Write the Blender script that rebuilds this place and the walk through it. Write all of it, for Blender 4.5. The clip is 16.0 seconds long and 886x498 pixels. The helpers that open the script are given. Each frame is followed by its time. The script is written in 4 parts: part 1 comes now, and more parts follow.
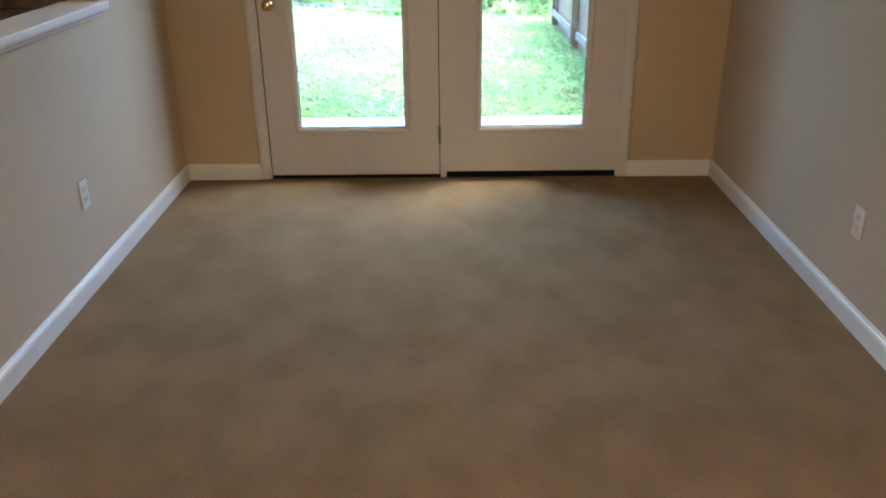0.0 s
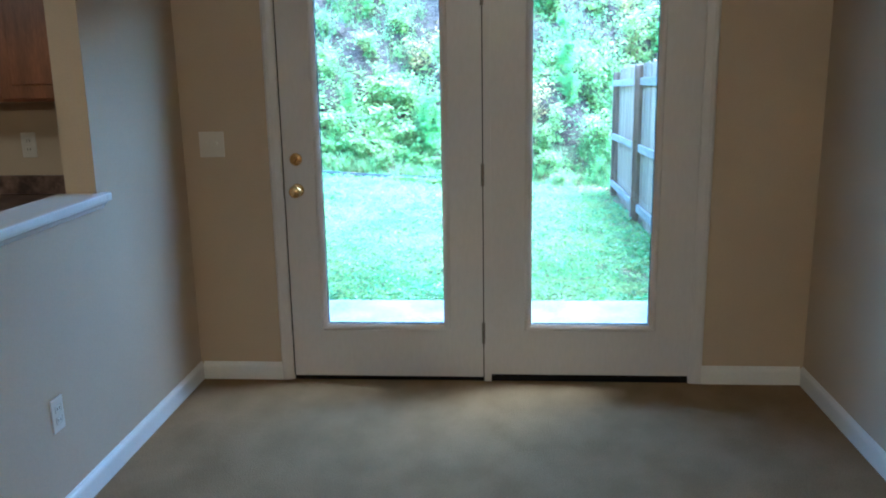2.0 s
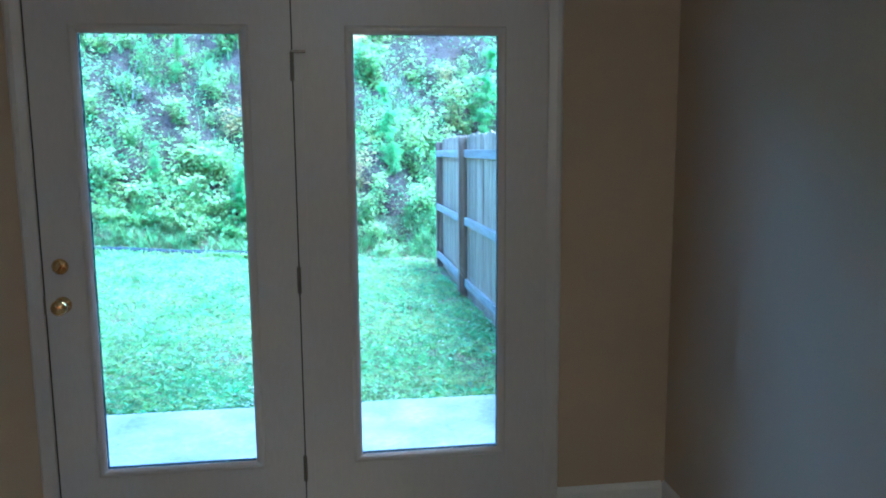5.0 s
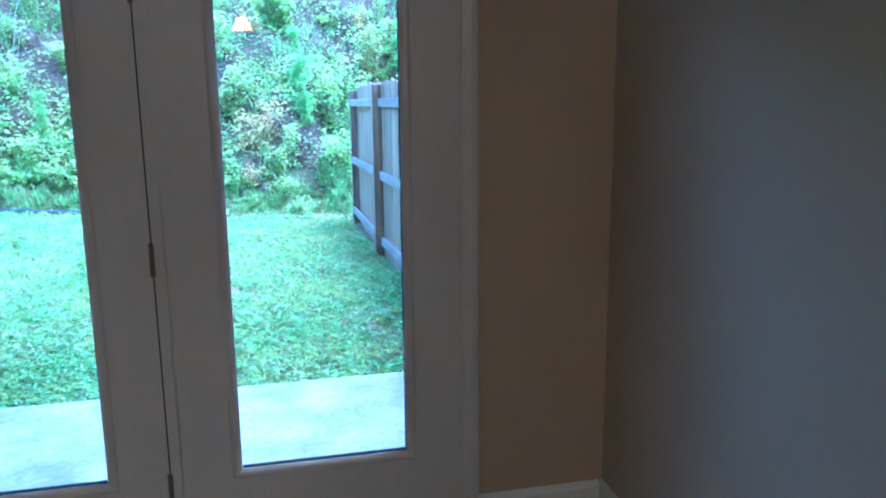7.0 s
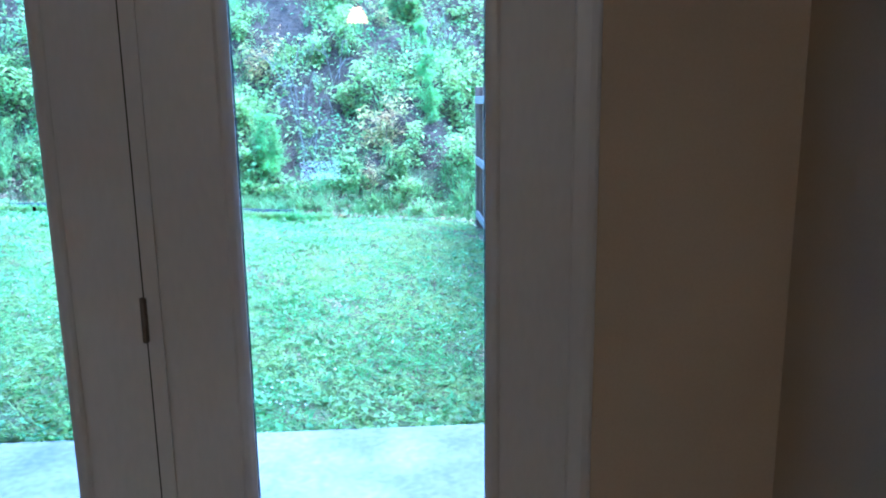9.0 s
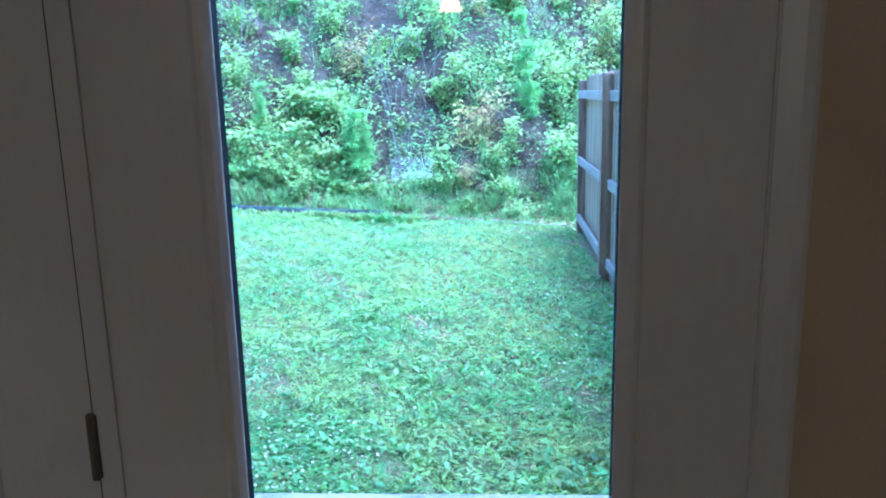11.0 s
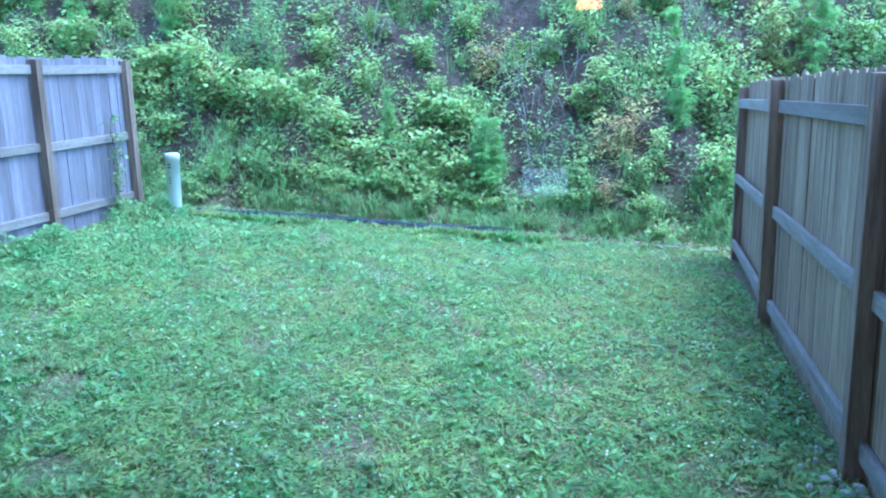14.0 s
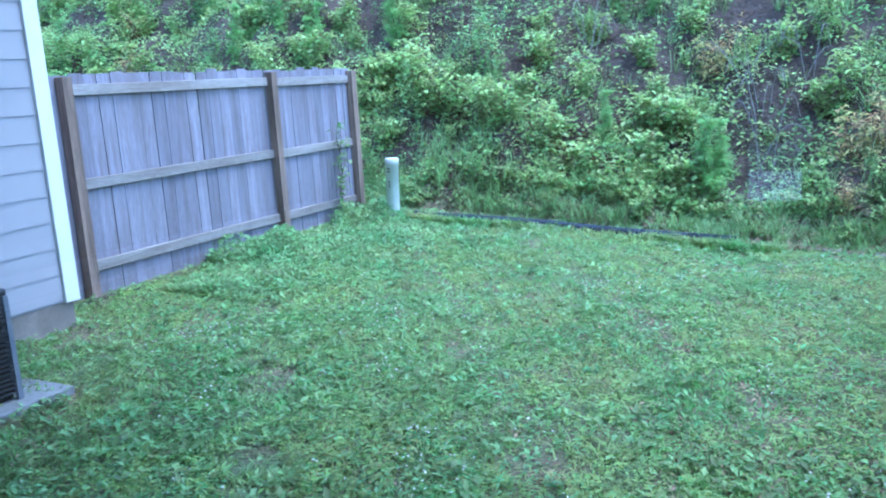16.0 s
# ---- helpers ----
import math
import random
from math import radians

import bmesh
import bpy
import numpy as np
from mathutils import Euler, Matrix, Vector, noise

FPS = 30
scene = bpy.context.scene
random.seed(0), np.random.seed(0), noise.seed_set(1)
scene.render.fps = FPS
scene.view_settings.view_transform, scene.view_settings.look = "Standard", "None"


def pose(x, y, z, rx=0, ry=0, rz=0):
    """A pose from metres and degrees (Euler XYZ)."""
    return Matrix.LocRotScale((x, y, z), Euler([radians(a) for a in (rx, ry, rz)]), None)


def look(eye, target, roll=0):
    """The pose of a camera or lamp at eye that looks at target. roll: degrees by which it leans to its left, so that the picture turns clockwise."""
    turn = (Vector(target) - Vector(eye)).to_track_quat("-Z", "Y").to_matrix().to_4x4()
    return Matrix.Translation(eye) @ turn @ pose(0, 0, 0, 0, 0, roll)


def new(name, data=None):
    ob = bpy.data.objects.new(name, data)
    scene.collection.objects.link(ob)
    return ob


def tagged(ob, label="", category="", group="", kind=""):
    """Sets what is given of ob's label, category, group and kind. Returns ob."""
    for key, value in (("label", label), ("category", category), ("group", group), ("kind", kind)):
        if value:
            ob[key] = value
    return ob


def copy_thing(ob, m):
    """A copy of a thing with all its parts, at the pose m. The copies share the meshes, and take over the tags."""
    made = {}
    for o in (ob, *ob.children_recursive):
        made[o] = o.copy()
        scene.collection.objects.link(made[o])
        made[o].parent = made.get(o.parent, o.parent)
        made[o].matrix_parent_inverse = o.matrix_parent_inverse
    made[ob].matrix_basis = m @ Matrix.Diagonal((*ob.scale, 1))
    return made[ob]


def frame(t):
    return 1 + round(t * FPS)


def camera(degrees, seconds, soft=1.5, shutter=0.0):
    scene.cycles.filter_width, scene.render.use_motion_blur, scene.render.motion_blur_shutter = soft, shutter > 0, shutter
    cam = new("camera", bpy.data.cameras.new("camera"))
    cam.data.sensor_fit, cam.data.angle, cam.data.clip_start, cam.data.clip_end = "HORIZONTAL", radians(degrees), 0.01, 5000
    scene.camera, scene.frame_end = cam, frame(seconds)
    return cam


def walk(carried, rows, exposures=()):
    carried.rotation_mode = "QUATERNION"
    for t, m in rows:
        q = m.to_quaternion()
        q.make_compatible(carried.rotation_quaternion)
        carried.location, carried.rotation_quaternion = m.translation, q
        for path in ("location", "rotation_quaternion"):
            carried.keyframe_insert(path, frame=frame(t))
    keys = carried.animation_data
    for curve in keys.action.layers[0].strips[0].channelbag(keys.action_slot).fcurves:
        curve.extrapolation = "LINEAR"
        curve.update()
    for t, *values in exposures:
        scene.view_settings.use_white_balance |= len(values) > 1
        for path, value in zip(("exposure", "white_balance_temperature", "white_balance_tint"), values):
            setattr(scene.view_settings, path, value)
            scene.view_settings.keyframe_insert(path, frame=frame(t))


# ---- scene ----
cam = camera(56.0, 16.0, soft=1.95)

EXPOSURES = [
    (0, 5.14, 5850, 6), (0.7, 5.58, 5850, 8), (1.5, 5.12, 4850, 2), (2.5, 4.66, 4380, -7), (3.5, 4.42, 4180, -10), (5.2, 4.26, 4080, -2),
    (9.5, 4.06, 4230, 5), (12.5, 3.54, 4430, 2), (13.5, 3.26, 4500, 4), (14.5, 2.93, 4780, 9), (16, 2.84, 4880, 12),
]
PATH = [
    (0, (0.009, -4.314, 1.466), (0.002, -2.482, 0.662), -0.6),
    (0.5, (0.004, -4.193, 1.486), (-0.030, -2.353, 0.704), -0.9),
    (1, (0.031, -3.981, 1.500), (-0.041, -2.078, 0.889), -0.8),
    (1.5, (0.071, -3.842, 1.493), (-0.047, -1.907, 1.002), -0.9),
    (2, (0.078, -3.730, 1.497), (-0.069, -1.786, 1.052), -1.0),
    (2.5, (0.056, -3.640, 1.516), (-0.078, -1.685, 1.117), -0.9),
    (3, (0.029, -3.556, 1.557), (-0.045, -1.587, 1.216), -0.8),
    (3.5, (-0.006, -3.472, 1.606), (0.015, -1.493, 1.319), -0.4),
    (4, (-0.012, -3.387, 1.607), (0.101, -1.407, 1.348), -0.1),
    (4.5, (0.021, -3.277, 1.583), (0.218, -1.304, 1.318), -0.2),
    (5, (0.091, -3.127, 1.574), (0.364, -1.170, 1.269), -0.4),
    (5.2, (0.116, -3.077, 1.572), (0.421, -1.126, 1.252), -0.6),
    (7.5, (0.345, -2.379, 1.527), (0.795, -0.478, 1.096), -0.4),
    (8, (0.437, -2.189, 1.528), (0.778, -0.265, 1.101), -0.8),
    (8.5, (0.494, -2.002, 1.526), (0.724, -0.061, 1.099), -0.3),
    (9, (0.523, -1.815, 1.526), (0.653, 0.134, 1.097), -0.7),
    (9.5, (0.529, -1.631, 1.526), (0.578, 0.321, 1.094), -0.2),
    (11.8, (0.568, -0.854, 1.533), (0.413, 1.090, 1.088), -1.5),
    (12, (0.562, -0.789, 1.533), (0.394, 1.154, 1.089), -1.3),
    (12.5, (0.546, -0.630, 1.532), (0.354, 1.310, 1.088), -0.8),
    (13, (0.555, -0.498, 1.532), (0.332, 1.441, 1.095), -0.8),
    (13.5, (0.584, -0.371, 1.533), (0.281, 1.558, 1.101), -1.0),
    (14, (0.615, -0.252, 1.534), (0.178, 1.653, 1.108), -1.4),
    (14.5, (0.634, -0.150, 1.533), (0.041, 1.713, 1.113), -2.0),
    (15, (0.656, -0.110, 1.533), (-0.081, 1.704, 1.122), -2.6),
    (15.5, (0.673, -0.090, 1.532), (-0.194, 1.666, 1.128), -3.1),
    (16, (0.689, -0.080, 1.531), (-0.244, 1.643, 1.132), -3.3),
]
walk(cam, [(t, look(eye, target, roll)) for t, eye, target, roll in PATH], EXPOSURES)

# ---- light ----
world = bpy.data.worlds.new("world")
scene.world = world
world.use_nodes = True
wn = world.node_tree
sky = wn.nodes.new("ShaderNodeTexSky")
sky.sky_type, sky.sun_disc = "NISHITA", False
SUN_HIGH, SUN_TURN = radians(68), radians(66)
sky.sun_elevation, sky.sun_rotation = SUN_HIGH, SUN_TURN
sky.air_density, sky.dust_density, sky.ozone_density = 0.9, 1.6, 0.5
wn.nodes["Background"].inputs[1].default_value = 0.15
wn.links.new(sky.outputs[0], wn.nodes["Background"].inputs[0])

sun = new("sun", bpy.data.lights.new("sun", "SUN"))
sun.data.energy, sun.data.angle, sun.data.color = 0.34, radians(34), (1.0, 0.99, 0.97)
sun.matrix_world = look((20 * math.cos(SUN_HIGH) * math.sin(SUN_TURN), 20 * math.cos(SUN_HIGH) * math.cos(SUN_TURN), 20 * math.sin(SUN_HIGH)), (0, 0, 0))


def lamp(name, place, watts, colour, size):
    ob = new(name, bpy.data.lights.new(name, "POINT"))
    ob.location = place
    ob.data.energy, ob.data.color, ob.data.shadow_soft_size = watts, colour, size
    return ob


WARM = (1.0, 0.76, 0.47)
# Added fill by the ceiling; stands in for the pendant's own light below.
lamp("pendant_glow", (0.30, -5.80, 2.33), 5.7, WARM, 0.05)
lamp("kitchen_glow", (-2.75, -1.9, 2.27), 0.45, (1.0, 0.84, 0.62), 0.08)


# ---- materials ----
def material(name, colour, rough=0.6, metal=0.0, vary=0.12, scale=6.0, fine=60.0, bump=0.1, stretch=(1, 1, 1),
             island=0.0, each=0.0, second=None, sheen=0.0, specular=0.5, depth=0.01):
    m = bpy.data.materials.new(name)
    m.use_nodes = True
    t = m.node_tree
    n, l = t.nodes, t.links
    p = n["Principled BSDF"]
    p.inputs["Roughness"].default_value, p.inputs["Metallic"].default_value = rough, metal
    p.inputs["Specular IOR Level"].default_value = specular
    p.inputs["Sheen Weight"].default_value = sheen
    co = n.new("ShaderNodeTexCoord")
    mp = n.new("ShaderNodeMapping")
    mp.inputs["Scale"].default_value = stretch
    l.new(co.outputs["Object"], mp.inputs["Vector"])
    if each:
        ob = n.new("ShaderNodeObjectInfo")
        sc = n.new("ShaderNodeVectorMath")
        sc.operation = "SCALE"
        sc.inputs[0].default_value = (17, 13, 9)
        l.new(ob.outputs["Random"], sc.inputs["Scale"])
        l.new(sc.outputs[0], mp.inputs["Location"])
    big, small = n.new("ShaderNodeTexNoise"), n.new("ShaderNodeTexNoise")
    big.inputs["Scale"].default_value, small.inputs["Scale"].default_value = scale, fine
    big.inputs["Detail"].default_value = small.inputs["Detail"].default_value = 4
    l.new(mp.outputs[0], big.inputs["Vector"])
    l.new(mp.outputs[0], small.inputs["Vector"])
    mix = n.new("ShaderNodeMix")
    mix.data_type = "RGBA"
    r, g, b = colour
    other = second or (r * (1 - 2 * vary), g * (1 - 2 * vary), b * (1 - 2 * vary))
    mix.inputs[6].default_value, mix.inputs[7].default_value = (r, g, b, 1), (*other, 1)
    ramp = n.new("ShaderNodeMapRange")
    ramp.inputs["From Min"].default_value, ramp.inputs["From Max"].default_value = 0.35, 0.65
    l.new(big.outputs["Fac"], ramp.inputs["Value"])
    l.new(ramp.outputs[0], mix.inputs[0])
    hsv = n.new("ShaderNodeHueSaturation")
    l.new(mix.outputs[2], hsv.inputs["Color"])
    val = n.new("ShaderNodeMapRange")
    val.inputs["From Min"].default_value, val.inputs["From Max"].default_value = 0.3, 0.7
    val.inputs["To Min"].default_value, val.inputs["To Max"].default_value = 1 - vary, 1 + vary
    l.new(small.outputs["Fac"], val.inputs["Value"])
    value = val.outputs[0]
    for amount, kind, out in ((island, "ShaderNodeNewGeometry", "Random Per Island"), (each, "ShaderNodeObjectInfo", "Random")):
        if amount:
            src = n.new(kind)
            rng = n.new("ShaderNodeMapRange")
            rng.inputs["To Min"].default_value, rng.inputs["To Max"].default_value = 1 - amount, 1 + amount
            l.new(src.outputs[out], rng.inputs["Value"])
            mul = n.new("ShaderNodeMath")
            mul.operation = "MULTIPLY"
            l.new(value, mul.inputs[0])
            l.new(rng.outputs[0], mul.inputs[1])
            value = mul.outputs[0]
            if island:
                hue = n.new("ShaderNodeMapRange")
                hue.inputs["To Min"].default_value, hue.inputs["To Max"].default_value = 0.5 - 0.035, 0.5 + 0.02
                l.new(src.outputs[out], hue.inputs["Value"])
                l.new(hue.outputs[0], hsv.inputs["Hue"])
    l.new(value, hsv.inputs["Value"])
    l.new(hsv.outputs[0], p.inputs["Base Color"])
    if bump:
        bp = n.new("ShaderNodeBump")
        bp.inputs["Strength"].default_value, bp.inputs["Distance"].default_value = bump, depth
        l.new(small.outputs["Fac"], bp.inputs["Height"])
        l.new(bp.outputs[0], p.inputs["Normal"])
    return m


def leafy(name, colour, second, island=0.35, rough=0.5, vary=0.2, scale=2.6):
    """Leaf paint with light passing through the blade."""
    m = material(name, colour, rough=rough, vary=vary, scale=scale, fine=9, bump=0, island=island, second=second)
    t = m.node_tree
    n, l = t.nodes, t.links
    p = n["Principled BSDF"]
    tr = n.new("ShaderNodeBsdfTranslucent")
    src = p.inputs["Base Color"].links[0].from_socket
    l.new(src, tr.inputs["Color"])
    mx = n.new("ShaderNodeMixShader")
    mx.inputs[0].default_value = 0.45
    l.new(p.outputs[0], mx.inputs[1])
    l.new(tr.outputs[0], mx.inputs[2])
    l.new(mx.outputs[0], n["Material Output"].inputs["Surface"])
    return m


def glass_material():
    m = bpy.data.materials.new("window_glass")
    m.use_nodes = True
    n, l = m.node_tree.nodes, m.node_tree.links
    n.remove(n["Principled BSDF"])
    tr, gl, fr, pw, sm, mx = (n.new(k) for k in ("ShaderNodeBsdfTransparent", "ShaderNodeBsdfGlossy", "ShaderNodeLayerWeight", "ShaderNodeMath", "ShaderNodeMath", "ShaderNodeMixShader"))
    tr.inputs[0].default_value = (0.93, 0.975, 0.965, 1)
    gl.inputs["Roughness"].default_value = 0.01
    fr.inputs["Blend"].default_value = 0.5
    pw.operation, sm.operation = "POWER", "MULTIPLY_ADD"
    pw.inputs[1].default_value = 5
    sm.inputs[1].default_value, sm.inputs[2].default_value = 0.9, 0.065
    l.new(fr.outputs["Facing"], pw.inputs[0])
    l.new(pw.outputs[0], sm.inputs[0])
    l.new(sm.outputs[0], mx.inputs[0])
    l.new(tr.outputs[0], mx.inputs[1])
    l.new(gl.outputs[0], mx.inputs[2])
    l.new(mx.outputs[0], n["Material Output"].inputs["Surface"])
    return m


def glowing(name, colour, strength):
    m = bpy.data.materials.new(name)
    m.use_nodes = True
    p = m.node_tree.nodes["Principled BSDF"]
    p.inputs["Base Color"].default_value = (*colour, 1)
    p.inputs["Emission Color"].default_value = (*colour, 1)
    p.inputs["Emission Strength"].default_value = strength
    return m


WALL = material("wall_paint", (0.45, 0.35, 0.235), rough=0.75, vary=0.03, scale=1.3, fine=140, bump=0.08, depth=0.003)
CEIL = material("ceiling_paint", (0.75, 0.72, 0.66), rough=0.9, vary=0.03, scale=2, fine=80, bump=0.25, depth=0.004)
TRIM = material("white_trim_paint", (0.66, 0.635, 0.59), rough=0.38, vary=0.03, scale=3, fine=90, bump=0.04, depth=0.002)
DOORP = material("door_paint", (0.56, 0.525, 0.495), rough=0.38, vary=0.03, scale=2, fine=70, bump=0.04, stretch=(1, 1, 0.3), depth=0.002)
CARPET = material("carpet", (0.272, 0.184, 0.10), second=(0.226, 0.152, 0.080), rough=1.0, vary=0.15, scale=5.0, fine=210, bump=0.9, stretch=(1, 0.75, 1), specular=0.0, depth=0.008)
BRASS = material("polished_brass", (0.75, 0.52, 0.22), rough=0.2, metal=1, vary=0.06, scale=20, fine=120, bump=0.03, depth=0.001)
STEEL = material("hinge_metal", (0.22, 0.19, 0.16), rough=0.4, metal=0.9, vary=0.1, scale=20, fine=100, bump=0.03, depth=0.001)
BLACK = material("black_gasket", (0.010, 0.010, 0.010), rough=0.8, vary=0.1, bump=0, specular=0.1)
PLATE = material("plate_plastic", (0.58, 0.53, 0.45), rough=0.35, vary=0.02, bump=0)
GLASS = glass_material()
CABINET = material("cabinet_wood", (0.23, 0.085, 0.03), rough=0.4, vary=0.16, scale=4, fine=40, bump=0.08, stretch=(6, 6, 0.7), depth=0.002)
COUNTER = material("marbled_laminate", (0.20, 0.12, 0.085), rough=0.35, vary=0.25, scale=14, fine=50, bump=0.02, second=(0.05, 0.03, 0.022), depth=0.001)
VINYL = material("kitchen_vinyl", (0.42, 0.36, 0.28), rough=0.4, vary=0.06, scale=3, fine=60, bump=0.05)
FENCE = material("weathered_fence_board", (0.25, 0.24, 0.30), rough=0.85, vary=0.26, scale=3.5, fine=38, bump=0.5, stretch=(5, 5, 0.35), each=0.24, second=(0.18, 0.16, 0.185), depth=0.004)
FENCE_BROWN = material("brown_fence_board", (0.34, 0.265, 0.195), rough=0.85, vary=0.34, scale=3.5, fine=38, bump=0.5, stretch=(5, 5, 0.35), each=0.32, second=(0.185, 0.13, 0.09), depth=0.004)
RAILW = material("fence_rail_timber", (0.29, 0.27, 0.265), rough=0.85, vary=0.3, scale=3.5, fine=38, bump=0.5, stretch=(5, 0.4, 5), each=0.12, second=(0.21, 0.18, 0.165), depth=0.004)
POSTW = material("fence_post_timber", (0.30, 0.215, 0.17), rough=0.85, vary=0.28, scale=4, fine=38, bump=0.5, stretch=(5, 5, 0.35), each=0.1, second=(0.14, 0.10, 0.08), depth=0.004)
PATIO = material("patio_concrete", (0.29, 0.29, 0.28), rough=0.85, vary=0.2, scale=3, fine=30, bump=0.3, second=(0.17, 0.18, 0.20), depth=0.004)
CONCRETE = material("concrete", (0.50, 0.49, 0.46), rough=0.85, vary=0.08, scale=4, fine=50, bump=0.3, second=(0.40, 0.40, 0.40), depth=0.004)
FOOTING = material("stained_footing", (0.27, 0.235, 0.21), rough=0.9, vary=0.15, scale=5, fine=50, bump=0.4, second=(0.17, 0.145, 0.125), depth=0.004)
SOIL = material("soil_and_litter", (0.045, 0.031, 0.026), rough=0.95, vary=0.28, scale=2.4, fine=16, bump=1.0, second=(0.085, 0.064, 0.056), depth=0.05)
LAWNSOIL = material("lawn_soil", (0.09, 0.135, 0.055), rough=0.95, vary=0.28, scale=1.7, fine=34, bump=0.9, second=(0.16, 0.125, 0.085), depth=0.03)
GRASS = leafy("grass_blade", (0.16, 0.36, 0.11), (0.33, 0.42, 0.15), island=0.3, vary=0.38, scale=1.2)
WEED = leafy("weed_leaf", (0.29, 0.44, 0.19), (0.17, 0.37, 0.15), island=0.35, vary=0.38, scale=1.7)
CLOVER = leafy("clover_leaf", (0.16, 0.37, 0.12), (0.21, 0.42, 0.16), island=0.2, vary=0.3, scale=1.7)
LIME = leafy("yellow_green_leaf", (0.31, 0.47, 0.145), (0.25, 0.41, 0.12), island=0.25, vary=0.3, scale=1.5)
BANKG = leafy("long_grass_blade", (0.281, 0.43, 0.178), (0.194, 0.35, 0.139), island=0.4)
DRY = material("grey_straw", (0.22, 0.19, 0.17), rough=0.9, vary=0.2, bump=0, island=0.5)
LITTER = material("leaf_litter", (0.155, 0.118, 0.10), rough=0.9, vary=0.2, bump=0, island=0.5)
STRAW = material("dry_litter", (0.36, 0.27, 0.18), rough=0.9, vary=0.2, bump=0, island=0.4)
LEAF_A = leafy("bright_leaf", (0.44, 0.57, 0.21), (0.20, 0.38, 0.14), island=0.55, vary=0.32, scale=1.8)
LEAF_B = leafy("deep_leaf", (0.15, 0.32, 0.11), (0.25, 0.44, 0.16))
LEAF_C = leafy("red_tinged_leaf", (0.56, 0.36, 0.19), (0.46, 0.57, 0.20), island=0.4)
NEEDLE = leafy("pine_needle", (0.30, 0.56, 0.21), (0.36, 0.60, 0.24))
PETAL = material("white_petal", (0.70, 0.72, 0.66), rough=0.6, vary=0.1, bump=0)
BARK = material("bark", (0.14, 0.11, 0.085), rough=0.9, vary=0.2, fine=40, bump=0.6)
SIDING = material("siding_paint", (0.375, 0.36, 0.385), rough=0.55, vary=0.03, scale=1.5, fine=50, bump=0.1, stretch=(1, 0.3, 4), depth=0.002)
CORNERT = material("corner_board_paint", (0.80, 0.79, 0.75), rough=0.5, vary=0.03, bump=0)
PVC = material("white_pipe", (0.76, 0.77, 0.76), rough=0.4, vary=0.04, bump=0)
PIPE = material("black_corrugated_pipe", (0.018, 0.034, 0.062), specular=0.3, rough=0.7, vary=0.2, bump=0)
ACPAINT = material("dark_metal_louvre", (0.045, 0.047, 0.052), rough=0.45, metal=0.3, vary=0.1, bump=0)
POSTGREY = material("grey_metal_paint", (0.20, 0.215, 0.25), rough=0.5, metal=0.2, vary=0.08, bump=0)
SHADE = glowing("frosted_lamp_glass", (1.0, 0.36, 0.13), 1.7)
DIFFUSER = glowing("white_lamp_glass", (1.0, 0.84, 0.62), 0.6)
TIMBER = material("pale_edging", (0.30, 0.28, 0.26), rough=0.9, vary=0.15, fine=40, bump=0.4)


# ---- mesh helpers ----
def empty_thing(name, label, category, place=(0, 0, 0), group="", kind=""):
    ob = new(name)
    ob.location = place
    return tagged(ob, label, category, group, kind)


def mesh_object(name, bm, mat, parent=None, label="", kind="", category="", smooth=False, group=""):
    me = bpy.data.meshes.new(name)
    bmesh.ops.recalc_face_normals(bm, faces=bm.faces)
    bm.to_mesh(me)
    bm.free()
    if smooth:
        for f in me.polygons:
            f.use_smooth = True
    me.materials.append(mat)
    ob = new(name, me)
    ob.parent = parent
    if parent is not None:
        ob.matrix_parent_inverse = parent_matrix(parent).inverted()
    return tagged(ob, label, category, group, kind)


def parent_matrix(ob):
    m = ob.matrix_parent_inverse @ ob.matrix_basis if ob.parent is None else parent_matrix(ob.parent) @ ob.matrix_parent_inverse @ ob.matrix_basis
    return m


def box(bm, x0, x1, y0, y1, z0, z1, bevel=0.0):
    vs = [bm.verts.new((x, y, z)) for x in (x0, x1) for y in (y0, y1) for z in (z0, z1)]
    fs = [bm.faces.new([vs[i] for i in q]) for q in ((0, 1, 3, 2), (4, 6, 7, 5), (0, 4, 5, 1), (2, 3, 7, 6), (0, 2, 6, 4), (1, 5, 7, 3))]
    if bevel:
        edges = list({e for f in fs for e in f.edges})
        bmesh.ops.bevel(bm, geom=edges, offset=bevel, segments=2, affect="EDGES", profile=0.6)


def boxed(name, mat, dims, parent=None, bevel=0.0, **kw):
    bm = bmesh.new()
    for d in dims if isinstance(dims[0], (tuple, list)) else [dims]:
        box(bm, *d, bevel=bevel)
    return mesh_object(name, bm, mat, parent, **kw)


def lathe(bm, profile, m, steps=24):
    """Turns (radius, height) pairs about z, placed by m."""
    rings = []
    for r, h in profile:
        rings.append([bm.verts.new(m @ Vector((r * math.cos(a), r * math.sin(a), h))) for a in [2 * math.pi * k / steps for k in range(steps)]])
    for a, b in zip(rings, rings[1:]):
        for k in range(steps):
            bm.faces.new((a[k], a[(k + 1) % steps], b[(k + 1) % steps], b[k]))
    for ring in (rings[0], rings[-1]):
        bm.faces.new(ring)


def extrude_profile(bm, profile, start, end, out):
    """Sweeps (out, up) pairs along the line from start to end."""
    start, end, out = Vector(start), Vector(end), Vector(out)
    a = [bm.verts.new(start + out * o + Vector((0, 0, h))) for o, h in profile]
    b = [bm.verts.new(end + out * o + Vector((0, 0, h))) for o, h in profile]
    for k in range(len(profile)):
        j = (k + 1) % len(profile)
        bm.faces.new((a[k], a[j], b[j], b[k]))
    bm.faces.new(a)
    bm.faces.new(b)


